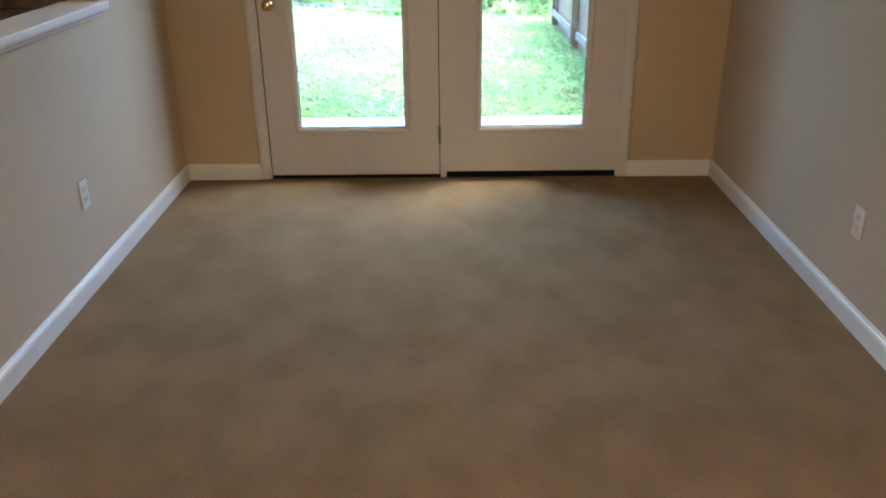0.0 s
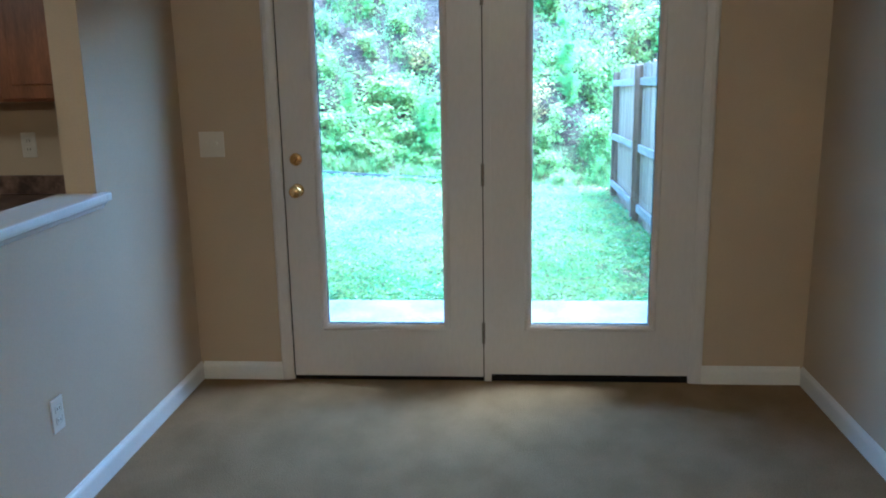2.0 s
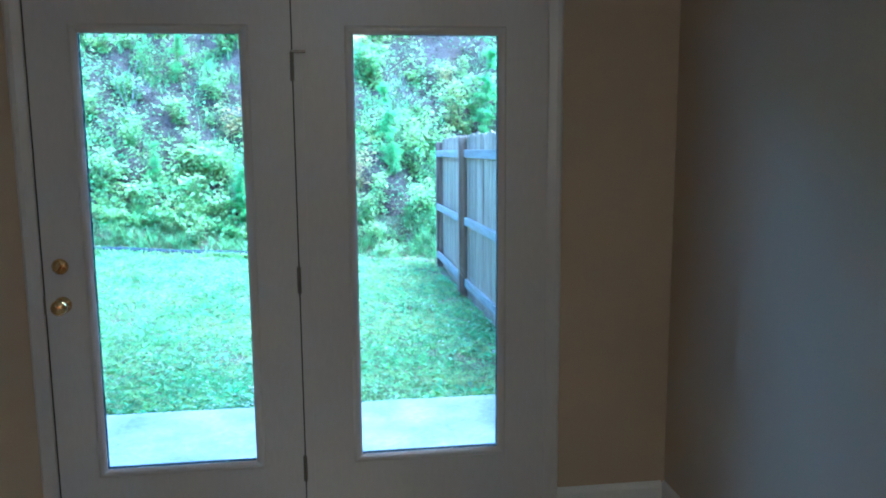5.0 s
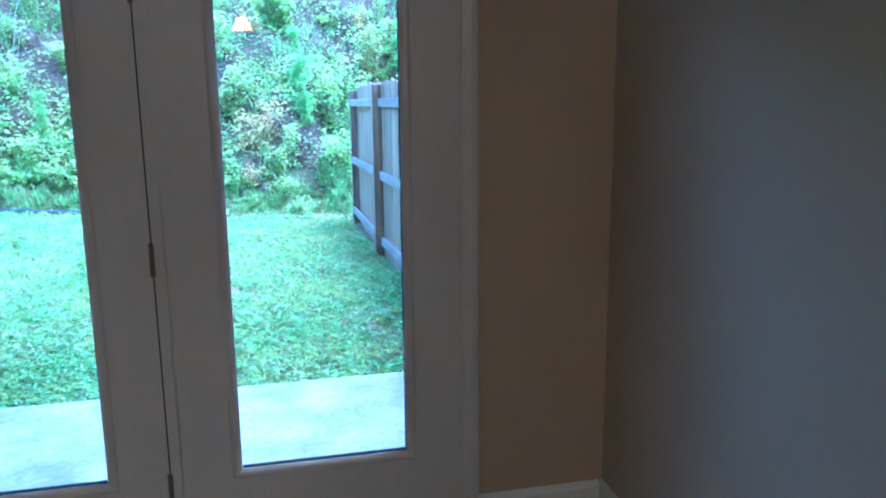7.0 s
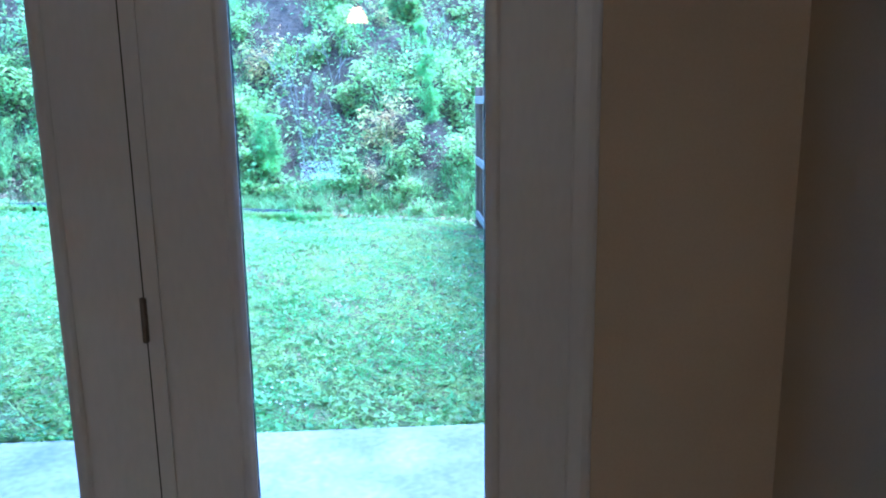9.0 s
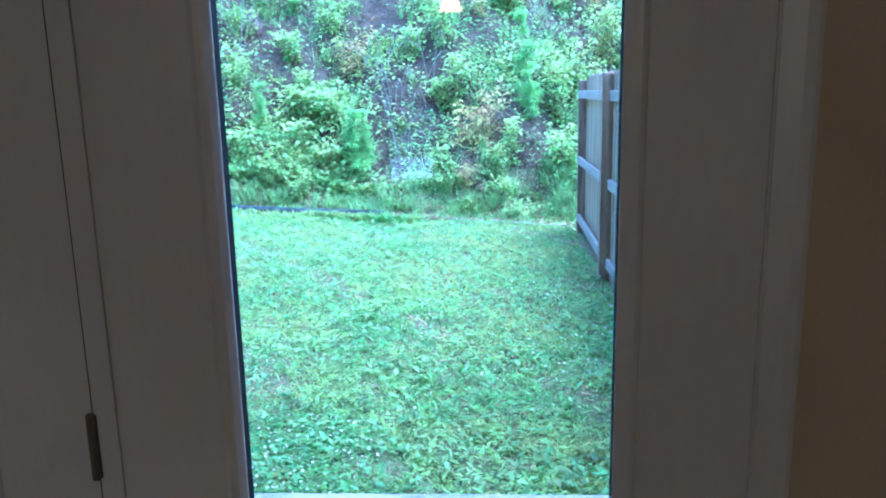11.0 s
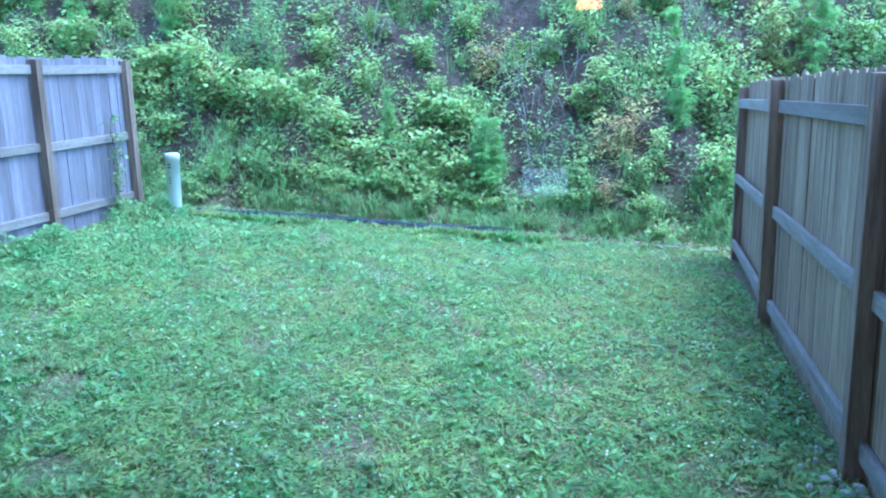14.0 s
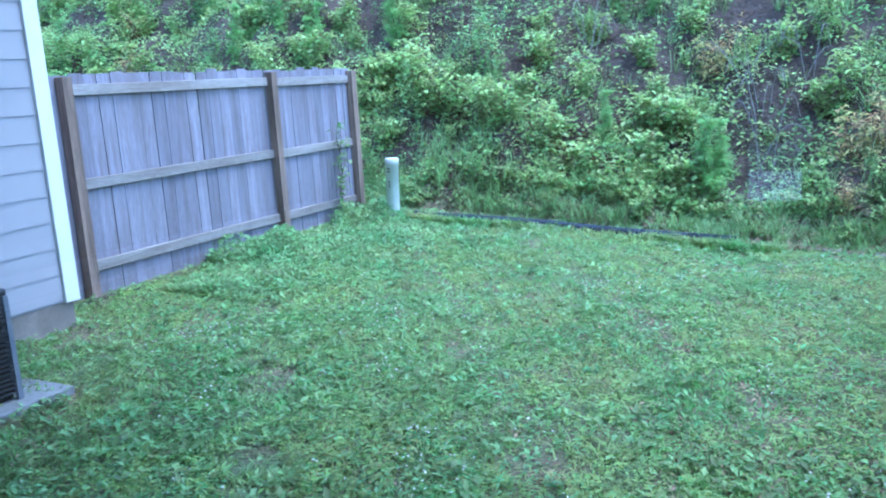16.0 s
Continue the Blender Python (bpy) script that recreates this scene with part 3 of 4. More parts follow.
def fence(name, x, side, posts, y_from, y_to, label, extra, kick, mat, clip, end_out=0.0):
    """Posts (y, line of the top, top of the post over it) stand at x, the last one end_out farther off and under the rail ends; rails and pickets lie on the side away from the lawn (side +1: towards +x)."""
    ob = empty_thing(name, label, "fence", (x, posts[0][0], float(ground_height(x, posts[0][0]))))
    ys, tops = [p[0] for p in posts], [p[1] for p in posts]
    rng = random.Random(5 + int(side))
    for y, top, over in posts:
        px = x + side * end_out if y == ys[-1] else x
        g = float(ground_height(px, y))
        bm = bmesh.new()
        box(bm, px - 0.046, px + 0.046, y - 0.046, y + 0.046, g - 0.1, top + over, bevel=0.006)
        mesh_object("post", bm, POSTW, ob)
    rail_x = x + side * 0.012
    for (ya, ta, _), (yb, tb, _) in zip(posts, posts[1:]):
        last = side * end_out if yb == ys[-1] else 0.0
        for off in extra:
            bm = bmesh.new()
            lean = rng.uniform(-0.008, 0.008)
            pts = []
            for y, t, s, o in ((ya + 0.047, ta, lean, 0.0), (yb + 0.05 if last else yb - 0.047, tb, -lean, last * 0.45)):
                pts.append([bm.verts.new((rail_x + o + a, y, t + off + s + b)) for a, b in ((-0.0, -0.045), (side * 0.036, -0.045), (side * 0.036, 0.045), (0.0, 0.045))])
            for k in range(4):
                bm.faces.new((pts[0][k], pts[0][(k + 1) % 4], pts[1][(k + 1) % 4], pts[1][k]))
            bm.faces.new(pts[0])
            bm.faces.new(pts[1])
            bmesh.ops.bevel(bm, geom=list(bm.edges), offset=0.004, segments=1, affect="EDGES")
            mesh_object("rail", bm, RAILW, ob)
    px = rail_x + (0.038 if side > 0 else -0.054)
    meshes = [picket_mesh(0.1385, h, mat, clip) for h in (1.94, 1.95, 1.96)]
    y = y_from
    while y < y_to:
        top = float(np.interp(y, ys, tops)) + kick + rng.uniform(-0.012, 0.012)
        me = rng.choice(meshes)
        height = me.vertices[3].co.z if me.vertices[3].co.z > 1 else 1.8
        p = new("picket", me)
        p.parent = ob
        p.matrix_parent_inverse = Matrix.Translation(-ob.location)
        p.location = (px + side * end_out * max(0.0, (y - ys[-2]) / (ys[-1] - ys[-2])) + rng.uniform(-0.003, 0.003), y, top - 1.95)
        p.rotation_euler = (rng.uniform(-0.006, 0.006), 0, rng.uniform(-0.02, 0.02))
        y += 0.1405 + rng.uniform(-0.001, 0.004)
    return ob


fence("fence", 1.615, 1, [(0.85, 1.50, 0.015), (3.525, 1.455, 0.017), (6.19, 1.365, 0.03), (8.888, 1.262, 0)], 0.25, 8.80, "weathered grey wooden privacy fence with brown posts along the lawn", (-0.165, -0.93, -1.63), 0.05, FENCE_BROWN, 0.024, end_out=0.105)
fence("fence", -5.10, -1, [(4.47, 1.715, 0), (7.02, 1.705, 0), (8.52, 1.695, 0)], 4.2, 8.55, "weathered grey wooden privacy fence starting at the neighbouring wing", (-0.10, -0.86, -1.55), 0.03, FENCE, 0.014)

boxed("cleat", RAILW, (1.555, 1.62, 2.36, 2.45, -0.13, 0.15), bpy.data.objects["fence"], bevel=0.005, label="short pale block nailed on the lowest rail")
boxed("cleat", RAILW, (1.57, 1.62, 2.15, 2.54, 0.68, 0.78), bpy.data.objects["fence"], bevel=0.005, label="short splice block on the middle rail")

# ---- pipes and edging at the foot of the bank ----
bm = bmesh.new()
gp = float(ground_height(-4.61, 8.49))
lathe(bm, [(0.07, -0.1), (0.078, 0.0), (0.078, 0.68), (0.082, 0.681), (0.082, 0.755), (0.078, 0.762), (0.01, 0.764)], pose(-4.61, 8.49, gp, -1, 1.5), 24)
vent = mesh_object("standpipe", bm, PVC, label="upright capped white plastic pipe beside the fence end", category="pipe", smooth=True)


for dz, half in ((0.60, 0.02), (0.635, 0.02), (0.42, 0.008), (0.45, 0.008), (0.48, 0.008)):
    boxed("marking", BLACK, (-4.585 - half, -4.585 + half, 8.400, 8.409, gp + dz, gp + dz + 0.014), vent, label="short dark printed bar")


def ribbed_pipe(points, radius, steps=10):
    bm = bmesh.new()
    rings = []
    total = 0.0
    for (a, b) in zip(points, points[1:]):
        a, b = Vector(a), Vector(b)
        n = max(int((b - a).length / 0.02), 1)
        way = (b - a).normalized()
        side = way.cross(Vector((0, 0, 1))).normalized()
        up = side.cross(way)
        for k in range(n):
            c = a.lerp(b, k / n)
            r = radius * (1.0 if (len(rings) % 2) else 0.86)
            rings.append([bm.verts.new(c + side * r * math.cos(q) + up * r * math.sin(q)) for q in [2 * math.pi * j / steps for j in range(steps)]])
    for a, b in zip(rings, rings[1:]):
        for k in range(steps):
            bm.faces.new((a[k], a[(k + 1) % steps], b[(k + 1) % steps], b[k]))
    bm.faces.new(rings[0])
    bm.faces.new(rings[-1])
    return bm


pts = [(-4.5, 8.80), (-4.1, 8.84), (-3.6, 8.93), (-2.8, 8.96), (-2.3, 8.97), (-1.85, 9.0), (-1.2, 9.12), (-0.7, 9.16)]
pts = [(x, y, float(ground_height(x, y)) + 0.035) for x, y in pts]
mesh_object("drain_pipe", ribbed_pipe(pts, 0.056), PIPE, label="black corrugated drain pipe lying at the foot of the bank", category="pipe")
bm = bmesh.new()
for k in range(4):
    xa, xb = -0.1 + k * 0.42, -0.1 + (k + 1) * 0.42 - 0.01
    ya, yb = 9.20 - 0.015 * k, 9.20 - 0.015 * (k + 1)
    g = float(ground_height(xa, ya))
    vs = [bm.verts.new(v) for v in ((xa, ya - 0.05, g - 0.03), (xb, yb - 0.05, g - 0.03), (xb, yb + 0.05, g - 0.03), (xa, ya + 0.05, g - 0.03), (xa, ya - 0.05, g + 0.02), (xb, yb - 0.05, g + 0.02), (xb, yb + 0.05, g + 0.02), (xa, ya + 0.05, g + 0.02))]
    for q in ((0, 3, 2, 1), (4, 5, 6, 7), (0, 1, 5, 4), (1, 2, 6, 5), (2, 3, 7, 6), (3, 0, 4, 7)):
        bm.faces.new([vs[i] for i in q])
mesh_object("edging", bm, TIMBER, kind="structure", label="pale low edging strip at the back of the lawn", category="edging")

# ---- crumbs and a vine at the fences ----
crumb_rng = random.Random(4)
bm = bmesh.new()
for k in range(26):
    cx, cyy = 1.53 + crumb_rng.gauss(0, 0.06), 3.42 + crumb_rng.gauss(0, 0.10)
    m = pose(cx, cyy, float(ground_height(cx, cyy)) + 0.03, crumb_rng.uniform(0, 90), crumb_rng.uniform(0, 90), 0) @ Matrix.Diagonal((crumb_rng.uniform(0.6, 1.4), 1, crumb_rng.uniform(0.5, 1), 1))
    bmesh.ops.create_icosphere(bm, subdivisions=1, radius=crumb_rng.uniform(0.012, 0.032), matrix=m)
mesh_object("concrete_crumbs", bm, CONCRETE, kind="stuff", label="pale concrete crumbs at the foot of a fence post", category="rubble")

# ---- ground ----
def ground_sheet():
    xs = np.concatenate([np.linspace(-300, -30, 10), np.linspace(-26, 12, 150), np.linspace(16, 300, 10)])
    ys = np.concatenate([np.linspace(-300, -10, 6), np.linspace(-9, 0.2, 6), np.linspace(0.3, 26, 170), np.linspace(28, 400, 14)])
    X, Y = np.meshgrid(xs, ys)
    Z = ground_height(X, Y)
    Z = np.where(Y < 0.25, -0.35, Z)
    return X, Y, Z


X, Y, Z = ground_sheet()
ny, nx = X.shape
idx = np.arange(nx * ny).reshape(ny, nx)
quads = np.stack([idx[:-1, :-1], idx[:-1, 1:], idx[1:, 1:], idx[1:, :-1]], -1).reshape(-1, 4)
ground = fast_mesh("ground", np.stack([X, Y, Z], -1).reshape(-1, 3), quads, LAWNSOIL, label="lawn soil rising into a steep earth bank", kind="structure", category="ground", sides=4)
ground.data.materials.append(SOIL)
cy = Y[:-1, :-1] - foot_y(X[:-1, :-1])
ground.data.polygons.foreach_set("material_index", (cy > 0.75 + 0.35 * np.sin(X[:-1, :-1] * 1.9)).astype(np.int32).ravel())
ground.data.polygons.foreach_set("use_smooth", np.ones(len(quads), dtype=bool))

# ---- grass and weeds ----
gen = np.random.default_rng(11)


def wave(x, y, s, p):
    return np.sin(x * s + p) * np.sin(y * s * 0.83 + 2 * p) + 0.5 * np.sin(x * s * 2.3 + y * s * 1.7 + p)


def leaves(x, y, z, size, aspect, tilt, curl=0.3):
    """Diamond leaves at the places given: half sizes, share of width, how far they tip from flat; two triangles each with a fold."""
    n = len(x)
    yaw = gen.uniform(0, 2 * np.pi, n)
    pitch = tilt
    ax = np.stack([np.cos(yaw) * np.cos(pitch), np.sin(yaw) * np.cos(pitch), np.sin(pitch)], -1)
    sd = np.stack([-np.sin(yaw), np.cos(yaw), np.zeros(n)], -1)
    roll = gen.normal(0, 0.35, n)
    up = np.cross(ax, sd)
    sd = sd * np.cos(roll)[:, None] + up * np.sin(roll)[:, None]
    up = np.cross(ax, sd)
    c = np.stack([x, y, z], -1)
    L, W = size[:, None], (size * aspect)[:, None]
    base, tip = c, c + ax * 2 * L - up * (curl * L)
    r, l = c + ax * L * 0.9 + sd * W + up * (0.25 * W), c + ax * L * 0.9 - sd * W + up * (0.25 * W)
    v = np.stack([base, r, tip, l], 1).reshape(-1, 3)
    k = np.arange(n)[:, None] * 4
    f = np.concatenate([k + np.array([[0, 1, 2]]), k + np.array([[0, 2, 3]])], 0)
    return v, f


def blades(x, y, z, height, width, lean):
    n = len(x)
    yaw, ln = gen.uniform(0, 2 * np.pi, n), lean
    d = np.stack([np.cos(yaw), np.sin(yaw)], -1)
    s = np.stack([-d[:, 1], d[:, 0]], -1)
    base = np.stack([x, y, z], -1)
    w = width[:, None]
    def at(h, out, side):
        p = base.copy()
        p[:, :2] += d * (height * ln * out)[:, None] + s * w * side
        p[:, 2] += height * h
        return p
    v = np.stack([at(0, 0, -1), at(0, 0, 1), at(0.65, 0.35, 0.8), at(0.65, 0.35, -0.8), at(0.85, 1.0, 0)], 1).reshape(-1, 3)
    k = np.arange(n)[:, None] * 5
    f = np.concatenate([k + np.array([[0, 1, 2]]), k + np.array([[0, 2, 3]]), k + np.array([[3, 2, 4]])], 0)
    return v, f


def lawn_points(n, power=1.0):
    x = gen.uniform(-5.05, 1.62, n)
    y = 1.95 + (foot_y(x) - 1.95) * gen.uniform(0, 1, n) ** power
    return x, y


def bare(x, y):
    """True in the thin brownish spots of the lawn."""
    worn = (x + 1.9) ** 2 + ((y - 2.72) * 1.2) ** 2 < 0.03 + 0.015 * np.sin(9 * x + 7 * y)
    return worn | ((wave(x, y, 3.3, 7.0) + 0.6 * wave(x, y, 8.7, 2.0) + gen.normal(0, 0.2, len(x))) > 0.95)


def tuft_points(count, centres, per, spread):
    x, y = centres(count)
    return (np.repeat(x, per) + gen.normal(0, spread, count * per), np.repeat(y, per) + gen.normal(0, spread, count * per))


x, y = tuft_points(900, lambda n: lawn_points(n, power=1.2), 22, 0.04)
n = len(x)
v, f = blades(x, y, ground_height(x, y) - 0.003, gen.uniform(0.025, 0.065, n), gen.uniform(0.003, 0.006, n), gen.uniform(0.8, 2.0, n))
fast_mesh("grass_tufts", v, f, GRASS, label="lighter taller tufts standing in the lawn", kind="stuff", category="grass")
x, y = lawn_points(165000, power=1.25)
keep = (wave(x, y, 2.1, 0.6) + wave(x, y, 5.3, 1.9) * 0.8 + wave(x, y, 17, 0.9) * 0.8 + gen.normal(0, 0.4, len(x))) > -0.9
keep &= ~bare(x, y) | (gen.uniform(0, 1, len(x)) < 0.2)
x, y = x[keep], y[keep]
h = np.clip(0.022 + 0.008 * wave(x, y, 1.3, 0.2) + gen.normal(0, 0.008, len(x)), 0.010, 0.06)
v, f = blades(x, y, ground_height(x, y) - 0.003, h, gen.uniform(0.003, 0.006, len(x)), gen.uniform(0.8, 2.6, len(x)))
fast_mesh("grass", v, f, GRASS, label="uneven green lawn grass with thin patches", kind="stuff", category="grass")
for m, seedling, count, low, high, wide in ((CLOVER, 2.6, 80000, 0.008, 0.016, 0.7), (GRASS, 4.4, 70000, 0.010, 0.024, 0.4), (LIME, 0.8, 60000, 0.009, 0.022, 0.5)):
    x, y = lawn_points(count, power=1.3)
    patch = wave(x, y, 1.5, seedling) + wave(x, y, 4.1, seedling + 1)
    keep = (1.3 * patch + 0.8 * wave(x, y, 21, seedling + 2) + gen.normal(0, 0.25, count)) > 0.35
    keep &= ~bare(x, y) | (gen.uniform(0, 1, count) < 0.15)
    x, y, patch = x[keep], y[keep], patch[keep]
    n = len(x)
    v, f = leaves(x, y, ground_height(x, y) + gen.uniform(0.006, 0.03, n) + 0.022 * np.clip(wave(x, y, 19, seedling), 0, 1.5) + 0.012 * np.clip(patch, 0, 1.5), gen.uniform(low, high, n), gen.uniform(0.7, 1.1, n) * wide, gen.uniform(-0.2, 0.6, n))
    fast_mesh("lawn_weeds", v, f, m, label="low broad-leaved weeds and clover in the lawn", kind="stuff", category="weeds")
# single broad leaves that stand proud of the turf
x, y = tuft_points(3400, lambda n: lawn_points(n, power=1.4), 5, 0.024)
n = len(x)
v, f = leaves(x, y, ground_height(x, y) + gen.uniform(0.02, 0.05, n), gen.uniform(0.016, 0.034, n), gen.uniform(0.25, 0.6, n), gen.uniform(-0.1, 0.9, n))
fast_mesh("lawn_weeds", v, f, WEED, label="broad pale weed leaves standing proud of the lawn", kind="stuff", category="weeds")
# white clover heads in the clover patches
x, y = lawn_points(9000, power=1.4)
keep = (wave(x, y, 1.5, 2.6) + wave(x, y, 4.1, 3.6) + gen.normal(0, 0.3, len(x))) > 0.75
x, y = x[keep], y[keep]
v, f = leaves(x, y, ground_height(x, y) + gen.uniform(0.04, 0.075, len(x)), gen.uniform(0.005, 0.010, len(x)), gen.uniform(0.7, 1.0, len(x)), gen.uniform(-0.3, 0.3, len(x)))
fast_mesh("clover_flowers", v, f, PETAL, label="small white clover flower heads in the lawn", kind="stuff", category="flowers")
x, y = lawn_points(44000)
keep = (wave(x, y, 2.6, 4.6) + 0.7 * wave(x, y, 6.3, 1.1) + 0.12 * x + gen.normal(0, 0.3, len(x))) > 0.3
x, y = x[keep], y[keep]
v, f = leaves(x, y, ground_height(x, y) + 0.012, gen.uniform(0.008, 0.022, len(x)), gen.uniform(0.2, 0.6, len(x)), gen.uniform(-0.1, 0.3, len(x)))
fast_mesh("lawn_litter", v, f, STRAW, label="dry leaf bits lying in the lawn", kind="stuff", category="litter")
strip = (-5.075, -4.985, 4.15, 5.75)
boxed("soil_strip", SOIL, (*strip, -0.3, float(ground_height(-5.03, 5.0)) + 0.018), bevel=0.012, kind="structure", label="dark bare soil strip at the foot of the fence", category="soil")
# taller weeds beside the left fence and wing
n = 22000
x = -5.05 + np.abs(gen.normal(0, 0.75, n))
y = gen.uniform(4.9, 9.0, n)
spare = (x > -4.75) | (y > 5.7)
x, y = x[spare], y[spare]
n = len(x)
v, f = leaves(x, y, ground_height(x, y) + (0.02 + gen.uniform(0.0, 0.34, n) * np.clip(0.3 + 0.5 * wave(x, y, 3.7, 0.5), 0.1, 0.9) * np.exp(-(x + 5.05) * 1.1)), gen.uniform(0.014, 0.036, n), gen.uniform(0.3, 0.6, n), gen.uniform(-0.2, 1.1, n))
fast_mesh("fence_weeds", v, f, WEED, label="taller leafy weeds crowding along the fence", kind="stuff", category="weeds")
# long grass at the foot of the bank
def foot_points(n, reach=0.55):
    x = gen.uniform(-13, 1.9, n)
    return x, foot_y(x) - 0.04 + np.abs(gen.normal(0, reach, n))


tx, ty = foot_points(2300)
keep = (wave(tx, ty, 1.9, 0.4) + gen.normal(0, 0.35, len(tx))) > -0.35
tx, ty = tx[keep], ty[keep]
tall = gen.uniform(0.25, 1.0, len(tx)) ** 1.5 * np.clip((ty - foot_y(tx)) * 1.3 + 0.35, 0.3, 1.0)
per = 22
n = len(tx) * per
x, y = np.repeat(tx, per) + gen.normal(0, 0.035, n), np.repeat(ty, per) + gen.normal(0, 0.035, n)
v, f = blades(x, y, ground_height(x, y) - 0.01, gen.uniform(0.15, 0.40, n) * np.repeat(tall, per), gen.uniform(0.004, 0.007, n), gen.uniform(0.4, 1.9, n))
fast_mesh("bank_grass", v, f, BANKG, label="long uneven grass at the foot of the bank", kind="stuff", category="grass")
n = 5200
x = gen.uniform(-4.7, -0.2, n)
x = x[(x < -3.0) | (x > -1.6) | (gen.uniform(0, 1, n) < 0.12)]
n = len(x)
y = foot_y(x) - 0.19 + gen.normal(0, 0.05, n)
v, f = blades(x, y, ground_height(x, y) - 0.005, gen.uniform(0.05, 0.14, n), gen.uniform(0.004, 0.008, n), gen.uniform(0.3, 1.6, n))
fast_mesh("pipe_grass", v, f, GRASS, label="grass that half hides the drain pipe", kind="stuff", category="grass")
for m, size, seedling, count in ((LEAF_A, 0.034, 1.5, 14000), (WEED, 0.020, 3.3, 18000), (LEAF_B, 0.034, 5.1, 2500)):
    x, y = foot_points(count, 0.7)
    keep = (wave(x, y, 2.6, seedling) + gen.normal(0, 0.3, count)) > 0.0
    x, y = x[keep], y[keep]
    n = len(x)
    clump = np.clip(0.5 + 0.5 * wave(x, y, 4.3, seedling + 1), 0.12, 1.2)
    rise = np.clip((y - foot_y(x)) * 1.2, 0.2, 1.0)
    v, f = leaves(x, y, ground_height(x, y) + gen.uniform(0.05, 0.28, n) * clump * rise, gen.uniform(0.4, 1.0, n) * size, gen.uniform(0.3, 0.65, n), gen.uniform(-0.5, 0.5, n))
    fast_mesh("bank_weeds", v, f, m, label="light green leafy weeds along the foot of the bank", kind="stuff", category="weeds")
x, y = foot_points(26000, 0.6)
v, f = leaves(x, y, ground_height(x, y) + gen.uniform(0.01, 0.05, len(x)), gen.uniform(0.012, 0.035, len(x)), gen.uniform(0.2, 0.6, len(x)), gen.uniform(-0.3, 0.5, len(x)))
fast_mesh("foot_litter", v, f, STRAW, label="pale dry leaves and straw at the foot of the bank", kind="stuff", category="litter")
# creeping leaves and litter over the bank
def bank_points(n, x0=-24, x1=9, y1=19.5, power=1.6):
    x = gen.uniform(x0, x1, n)
    y = foot_y(x) + 0.7 + (y1 - 9.5) * gen.uniform(0, 1, n) ** power
    return x, y


BARE_EARTH = [(-3.4, 11.6, 0.55), (-2.7, 12.2, 0.6), (-1.2, 13.1, 0.6), (2.05, 13.2, 0.6), (-3.3, 12.1, 0.5), (-7.6, 13.2, 0.6), (-0.85, 10.15, 0.32),
              (1.35, 9.9, 0.42), (-0.75, 11.3, 0.5), (-0.2, 11.9, 0.45), (-5.5, 12.4, 0.5), (0.9, 10.6, 0.3)]


def earth(x, y, spare=1.0):
    """True where a patch of bare earth shows."""
    out = np.zeros(np.shape(x), dtype=bool)
    for ex, ey, er in BARE_EARTH:
        out |= (x - ex) ** 2 + ((y - ey) * 0.8) ** 2 < (0.76 * er * spare * (1 + 0.35 * np.sin(5 * np.arctan2(y - ey, x - ex) + ex * 7))) ** 2
    return out


for m, count, seedling, limit, high in ((LEAF_A, 165000, 0.9, -0.3, 0.22), (LEAF_B, 50000, 3.1, 0.0, 0.24)):
    x, y = bank_points(count)
    keep = (wave(x, y, 1.1, seedling) + 0.7 * wave(x, y, 3.3, 2.2) + gen.normal(0, 0.3, len(x))) > limit
    keep &= ~earth(x, y) | (gen.uniform(0, 1, count) < 0.42)
    x, y = x[keep], y[keep]
    v, f = leaves(x, y, ground_height(x, y) + gen.uniform(0.02, high, len(x)), gen.uniform(0.018, 0.046, len(x)), gen.uniform(0.45, 0.8, len(x)), gen.uniform(-0.5, 0.9, len(x)))
    fast_mesh("bank_creepers", v, f, m, label="creeping leafy undergrowth over the bank", kind="stuff", category="undergrowth")
x, y = bank_points(70000)
v, f = leaves(x, y, ground_height(x, y) + 0.02, gen.uniform(0.02, 0.05, len(x)), gen.uniform(0.15, 0.5, len(x)), gen.uniform(-0.4, 0.4, len(x)))
fast_mesh("bank_litter", v, f, LITTER, label="dry leaves and twigs on the bare earth", kind="stuff", category="litter")
# grey dry straw and twigs that lie in the gaps
x, y = bank_points(30000, x0=-9, x1=6, y1=14.5)
keep = earth(x, y, 1.25)
x, y = x[keep], y[keep]
v, f = blades(x, y, ground_height(x, y), gen.uniform(0.02, 0.08, len(x)), gen.uniform(0.003, 0.006, len(x)), gen.uniform(2.0, 5.0, len(x)))
fast_mesh("bank_straw", v, f, DRY, label="grey dry straw and twigs lying in the gaps of the bank", kind="stuff", category="litter")
# tall thin green stalks among the shrubs
tx, ty = bank_points(650, x0=-8, x1=5, y1=14, power=1.2)
keep = ~earth(tx, ty)
tx, ty = tx[keep], ty[keep]
per = 16
n = len(tx) * per
x, y = np.repeat(tx, per) + gen.normal(0, 0.03, n), np.repeat(ty, per) + gen.normal(0, 0.03, n)
v, f = blades(x, y, ground_height(x, y) - 0.01, gen.uniform(0.12, 0.42, n), gen.uniform(0.003, 0.006, n), gen.uniform(0.3, 1.5, n))
fast_mesh("bank_grass", v, f, BANKG, label="tufts of long thin grass among the shrubs", kind="stuff", category="grass")


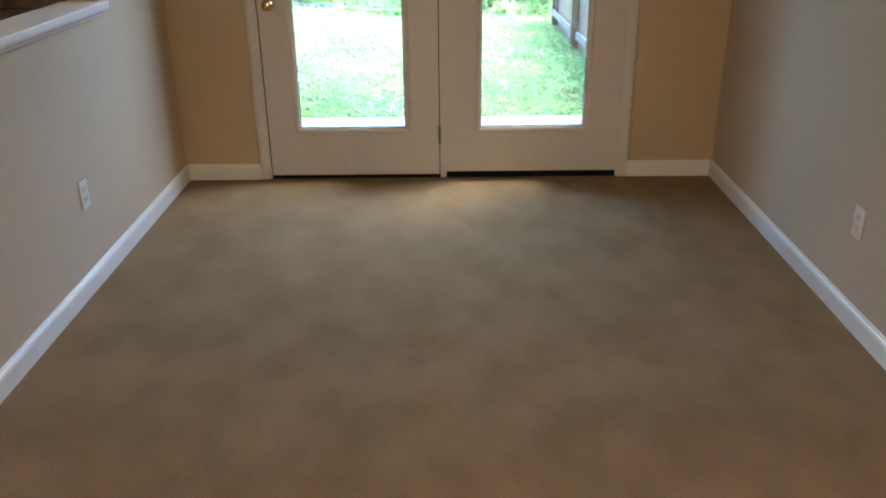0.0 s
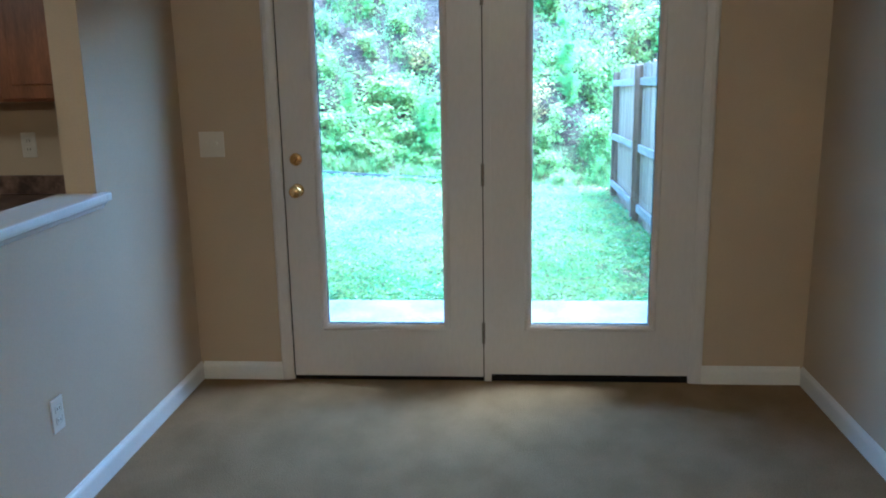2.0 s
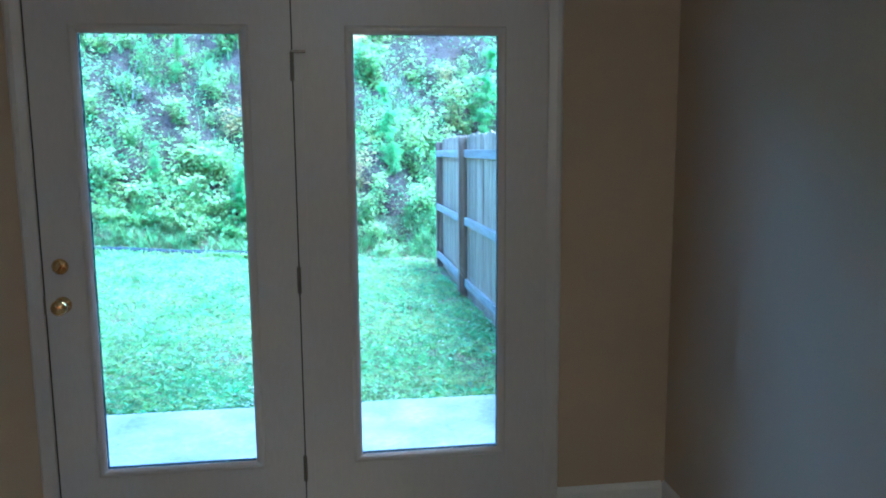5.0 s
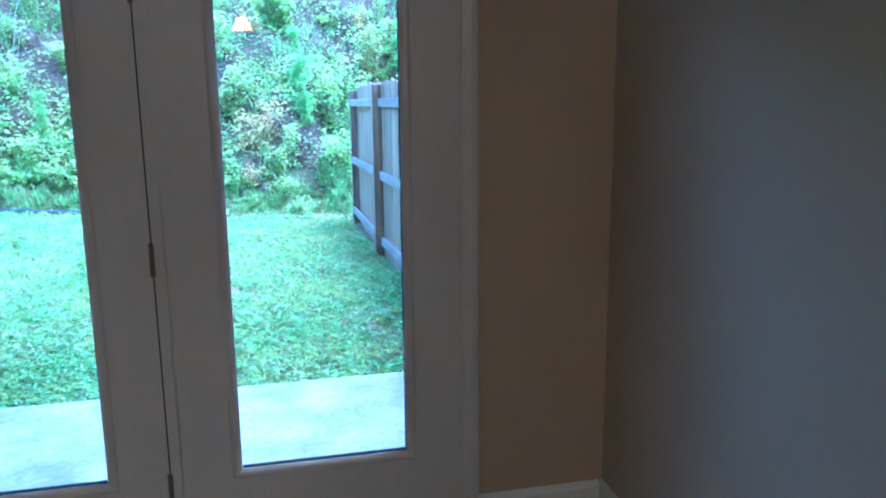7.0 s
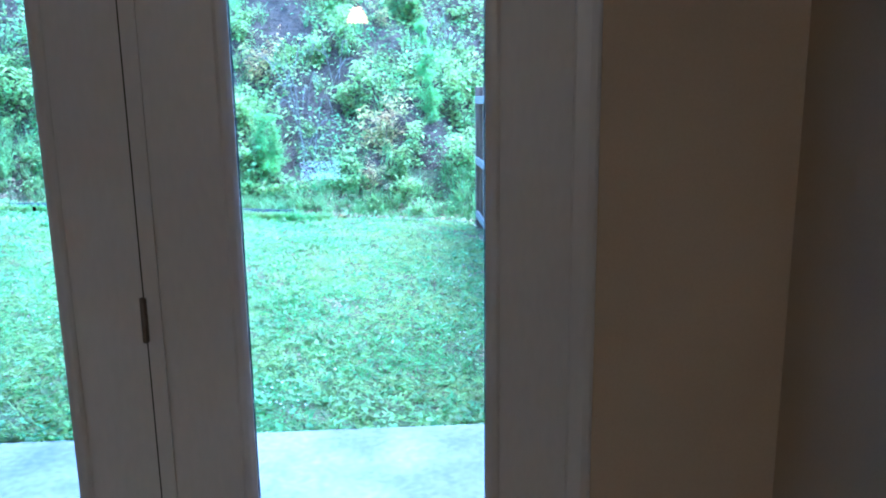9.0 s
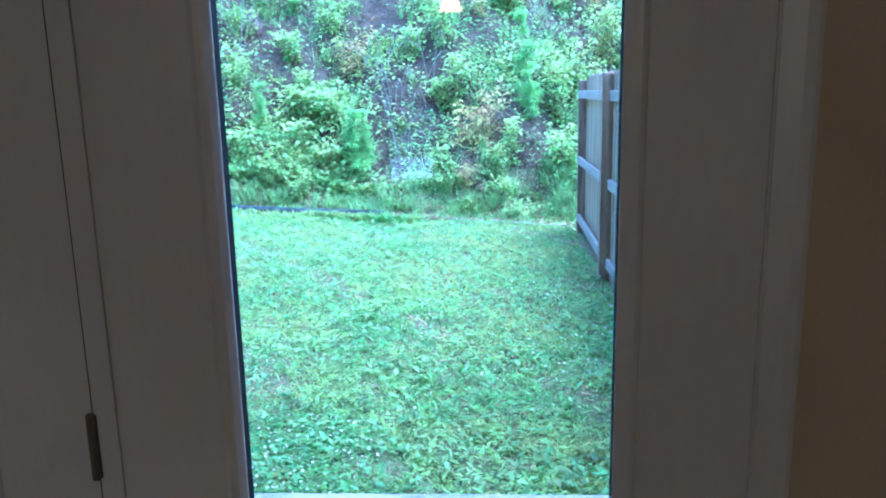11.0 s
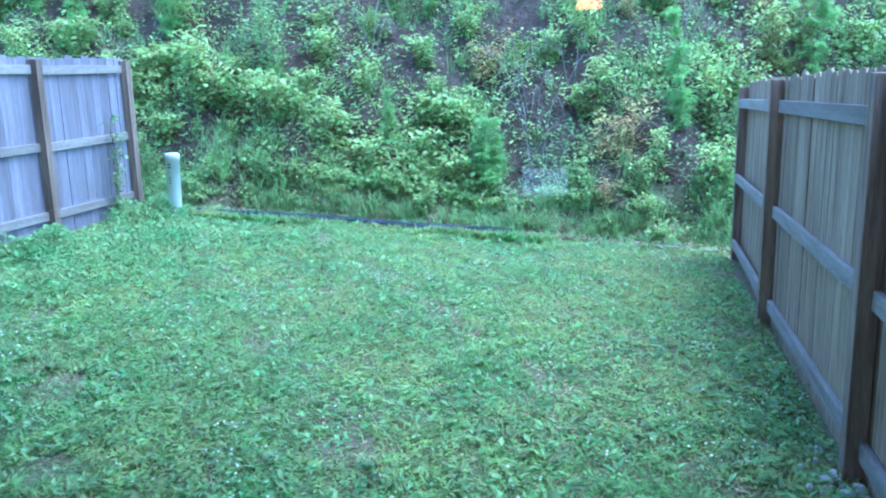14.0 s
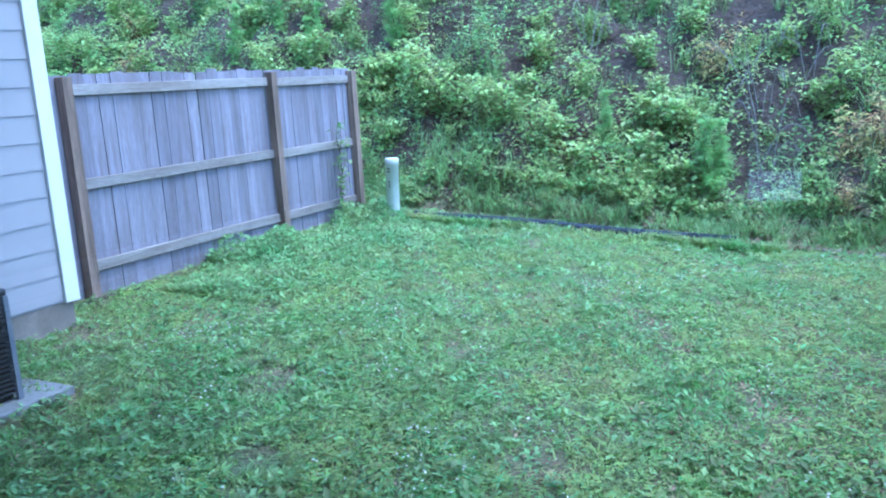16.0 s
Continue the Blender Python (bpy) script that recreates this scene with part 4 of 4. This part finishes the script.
# ---- shrubs and saplings on the bank ----
def stem_mesh(bm, a, b, ra, rb, steps=5):
    way = (b - a).normalized()
    side = way.orthogonal().normalized()
    up = way.cross(side)
    rings = [[bm.verts.new(c + (side * math.cos(q) + up * math.sin(q)) * r) for q in [2 * math.pi * j / steps for j in range(steps)]] for c, r in ((a, ra), (b, rb))]
    for k in range(steps):
        bm.faces.new((rings[0][k], rings[0][(k + 1) % steps], rings[1][(k + 1) % steps], rings[1][k]))
    bm.faces.new(rings[0])
    bm.faces.new(rings[1])


def shrub(name, height, spread, stems, count, leaf, aspect, mat, label, seed, category="shrub", needle=False):
    rng = random.Random(seed)
    ob = empty_thing(name, label, category, (0, 0, -60))
    bm = bmesh.new()
    tips = []
    for s in range(stems):
        a = Vector((rng.gauss(0, 0.05), rng.gauss(0, 0.05), -0.1))
        turn = rng.uniform(0, 2 * math.pi)
        reach = spread * rng.uniform(0.2, 1.0) * (0.25 if needle else 1)
        top = Vector((math.cos(turn) * reach, math.sin(turn) * reach, height * rng.uniform(0.6, 1.0)))
        prev = a
        for k in range(1, 5):
            p = a.lerp(top, k / 4) + Vector((rng.gauss(0, 0.04), rng.gauss(0, 0.04), 0)) * height
            r0 = 0.012 * height * (1 - (k - 1) / 4.5)
            stem_mesh(bm, prev, p, r0, r0 * 0.75)
            for q in range(3 if not needle else 5):
                c = prev.lerp(p, rng.random())
                turn2 = rng.uniform(0, 2 * math.pi)
                ln = spread * rng.uniform(0.3, 0.75) * (1.15 - 0.8 * k / 4 if needle else 1)
                e = c + Vector((math.cos(turn2) * ln, math.sin(turn2) * ln, ln * rng.uniform(0.1, 0.8)))
                stem_mesh(bm, c, e, r0 * 0.5, r0 * 0.2, 4)
                tips.append((c, e))
            tips.append((prev, p))
            prev = p
    trunk = mesh_object("trunk", bm, BARK)
    trunk.parent = ob
    local = np.random.default_rng(seed)
    which = local.integers(0, len(tips), count)
    A = np.array([tuple(t[0]) for t in tips])[which]
    B = np.array([tuple(t[1]) for t in tips])[which]
    u = local.uniform(0.15, 1.08, count)[:, None]
    c = A + (B - A) * u + local.normal(0, 0.03 * (0.5 if needle else 1), (count, 3)) * height ** 0.5
    size = local.uniform(0.6, 1.15, count) * leaf
    v, f = leaves(c[:, 0], c[:, 1], np.maximum(c[:, 2], 0.02), size, np.full(count, aspect) * local.uniform(0.8, 1.2, count), local.uniform(-0.6, 0.8, count))
    crown = fast_mesh("crown", v, f, mat)
    crown.parent = ob
    return ob


def vine():
    r = random.Random(9)
    ob = empty_thing("vine", "young green vine climbing the fence boards", "vine", (-5.06, 8.15, float(ground_height(-5.06, 8.15))))
    bm = bmesh.new()
    tips = []
    for s in range(4):
        p = Vector((-5.055, 8.1 + r.uniform(-0.1, 0.1), float(ground_height(-5.06, 8.1))))
        for k in range(7):
            q = p + Vector((r.uniform(-0.006, 0.008), r.uniform(-0.05, 0.07), r.uniform(0.12, 0.19)))
            stem_mesh(bm, p, q, 0.004, 0.003, 4)
            tips.append(q)
            p = q
    mesh_object("stem", bm, BARK, ob)
    c = np.array([tuple(t) for t in tips for _ in range(5)])
    n = len(c)
    v, f = leaves(c[:, 0] + gen.uniform(0.0, 0.05, n), c[:, 1] + gen.normal(0, 0.06, n), c[:, 2] + gen.normal(0, 0.05, n), gen.uniform(0.02, 0.045, n), np.full(n, 0.6), gen.uniform(-0.9, 0.3, n))
    crown = fast_mesh("foliage", v, f, WEED)
    crown.parent = ob
    crown.matrix_parent_inverse = Matrix.Translation(-ob.location)


vine()
kinds = {
    "leafy": shrub("shrub", 0.8, 0.42, 8, 400, 0.070, 0.62, LEAF_A, "light green large-leaved shrub growing on the earth bank", 7),
    "tall": shrub("shrub", 1.15, 0.30, 5, 420, 0.075, 0.3, LEAF_A, "tall narrow-leaved yellow-green shrub on the bank", 8),
    "bright": shrub("shrub", 1.0, 0.5, 6, 560, 0.062, 0.55, LEAF_A, "bright green broad-leaved shrub growing on the earth bank", 1),
    "deep": shrub("shrub", 1.3, 0.55, 5, 560, 0.055, 0.5, LEAF_B, "deep green bushy shrub growing on the earth bank", 2),
    "low": shrub("shrub", 0.55, 0.45, 6, 330, 0.06, 0.6, LEAF_A, "low spreading light green shrub on the bank", 3),
    "red": shrub("shrub", 1.0, 0.42, 4, 420, 0.055, 0.3, LEAF_C, "sapling with reddish young leaves on the bank", 4),
    "pine": shrub("pine_sapling", 1.7, 0.42, 1, 3600, 0.05, 0.09, NEEDLE, "feathery young pine sapling on the bank", 5, needle=True),
    "pine_small": shrub("pine_sapling", 1.0, 0.34, 2, 2300, 0.045, 0.09, NEEDLE, "small feathery pine sapling on the bank", 6, needle=True),
}


def plant(kind, x, y, size, turn):
    m = Matrix.Translation((x, y, float(ground_height(x, y)) - 0.03)) @ Matrix.Rotation(turn, 4, "Z") @ Matrix.Scale(size, 4)
    made = copy_thing(kinds[kind], Matrix.Translation(m.translation) @ Matrix.Rotation(turn, 4, "Z"))
    made.scale = (size, size, size)
    return made


def dead_brush(x, y, seed):
    r = random.Random(seed)
    ob = empty_thing("dead_brush", "pale dry arching stems of dead brush on the bank", "dead brush", (x, y, float(ground_height(x, y))))
    for s in range(5):
        bm = bmesh.new()
        turn, reach, high = r.uniform(0, 6.28), r.uniform(0.3, 0.8), r.uniform(0.5, 1.1)
        prev = Vector((x + r.gauss(0, 0.08), y + r.gauss(0, 0.08), float(ground_height(x, y))))
        start = prev.copy()
        for k in range(1, 8):
            u = k / 7
            p = start + Vector((math.cos(turn) * reach * u, math.sin(turn) * reach * u * 0.5, high * math.sin(u * 2.3)))
            stem_mesh(bm, prev, p, 0.006, 0.005, 4)
            prev = p
        mesh_object("stem", bm, TIMBER, ob)


for place in ((-0.8, 11.2), (-0.65, 10.6), (-0.2, 11.7), (-1.0, 11.7), (-3.2, 11.9), (1.2, 12.2)):
    dead_brush(*place, int(place[0] * 10) + 50)
rng = random.Random(21)
# the plants that stand out, one by one
SINGLE = (("pine_small", -1.22, 10.15, 1.2), ("pine_small", -1.08, 10.3, 1.05), ("pine", 1.27, 11.2, 1.05), ("pine_small", 1.2, 11.0, 0.9), ("pine", 3.05, 12.9, 1.2),
          ("pine_small", -2.6, 10.7, 0.9), ("red", 0.43, 10.5, 1.0), ("red", 0.55, 10.75, 0.85), ("red", 0.28, 9.9, 0.5), ("tall", 1.68, 11.35, 1.0),
          ("tall", 0.15, 11.5, 0.95), ("tall", 2.55, 12.8, 1.1), ("red", 2.5, 12.9, 0.7), ("tall", -0.1, 12.3, 0.9), ("leafy", -1.85, 9.42, 0.42),
          ("leafy", -3.9, 11.8, 0.8), ("leafy", -1.75, 10.9, 0.85), ("leafy", -1.5, 10.1, 0.75), ("tall", -2.2, 10.9, 0.9), ("leafy", -2.0, 10.2, 0.8),
          ("leafy", -2.7, 10.1, 0.75), ("bright", -3.3, 10.3, 0.8), ("leafy", -4.0, 10.4, 0.85), ("bright", -4.9, 10.8, 1.0), ("tall", -4.3, 10.6, 0.8),
          ("tall", 0.95, 10.4, 0.75), ("bright", 1.7, 10.4, 0.75), ("tall", 0.75, 10.1, 0.6), ("low", 0.35, 9.55, 0.4), ("low", 0.95, 9.45, 0.5),
          ("low", -3.1, 11.5, 0.7), ("leafy", -2.4, 12.0, 0.7), ("low", -0.6, 11.0, 0.5), ("low", -1.1, 12.7, 0.7), ("low", 1.9, 12.9, 0.6), ("deep", -4.5, 11.3, 0.9), ("bright", -5.6, 11.0, 1.0), ("leafy", -6.3, 11.4, 1.0), ("deep", -1.3, 10.4, 0.6))
for kind, x, y, size in SINGLE:
    plant(kind, x, y, size * 0.9, rng.uniform(0, 6.28))
for k in range(60):
    x = rng.uniform(-7.5, 1.75)
    y = float(foot_y(x)) + 0.35 + 0.8 * rng.random()
    if not earth(x, y, 1.1):
        plant(rng.choice(["low", "bright", "low", "leafy", "tall", "deep"]), x, y, rng.uniform(0.2, 0.42), rng.uniform(0, 6.28))
names = ["bright"] * 5 + ["leafy"] * 6 + ["tall"] * 4 + ["deep"] * 3 + ["low"] * 5 + ["red", "pine", "pine_small"]
spots = []
while len(spots) < 640:
    x = rng.uniform(-20, 8.5)
    s = rng.random() ** 1.15 * 9.5
    y = float(foot_y(x)) + 0.85 + s
    if math.sin(x * 1.1 + 1) * math.sin(y * 0.9) + rng.gauss(0, 0.4) < -0.3 or earth(x, y, 1.0) or (-0.3 < x < 1.9 and y < 11.2):
        continue
    spots.append((rng.choice(names), x, y, rng.uniform(0.36, 0.78) * (1 + 0.05 * s) * min(1.0, 0.5 + 0.45 * s), rng.uniform(0, 6.28)))
spots.sort(key=lambda p: math.hypot(p[1] + 1.5, p[2] - 8))
for spot in spots[:270]:
    plant(*spot)
mats = [LEAF_A, LEAF_B, LEAF_C, NEEDLE]
vs, fs, ms, at = [], [], [], 0
for kind, x, y, size, turn in spots[270:]:
    me = next(c for c in kinds[kind].children if c.name.startswith("crown")).data
    co = np.empty(len(me.vertices) * 3, dtype=np.float32)
    me.vertices.foreach_get("co", co)
    co = co.reshape(-1, 3) * size
    tri = np.empty(len(me.polygons) * 3, dtype=np.int32)
    me.polygons.foreach_get("vertices", tri)
    c, sn = math.cos(turn), math.sin(turn)
    vs.append(np.stack([co[:, 0] * c - co[:, 1] * sn + x, co[:, 0] * sn + co[:, 1] * c + y, co[:, 2] + float(ground_height(x, y)) - 0.03], -1))
    fs.append(tri.reshape(-1, 3) + at)
    ms.append(np.full(len(me.polygons), mats.index(me.materials[0]), dtype=np.int32))
    at += len(co)
far = fast_mesh("distant_undergrowth", np.concatenate(vs), np.concatenate(fs), mats[0], label="dense mixed green undergrowth farther up the bank", kind="stuff", category="undergrowth")
for m in mats[1:]:
    far.data.materials.append(m)
if len(far.data.polygons) == sum(len(a) for a in ms):
    far.data.polygons.foreach_set("material_index", np.concatenate(ms))
for k in kinds.values():
    for o in (*k.children, k):
        bpy.data.objects.remove(o)
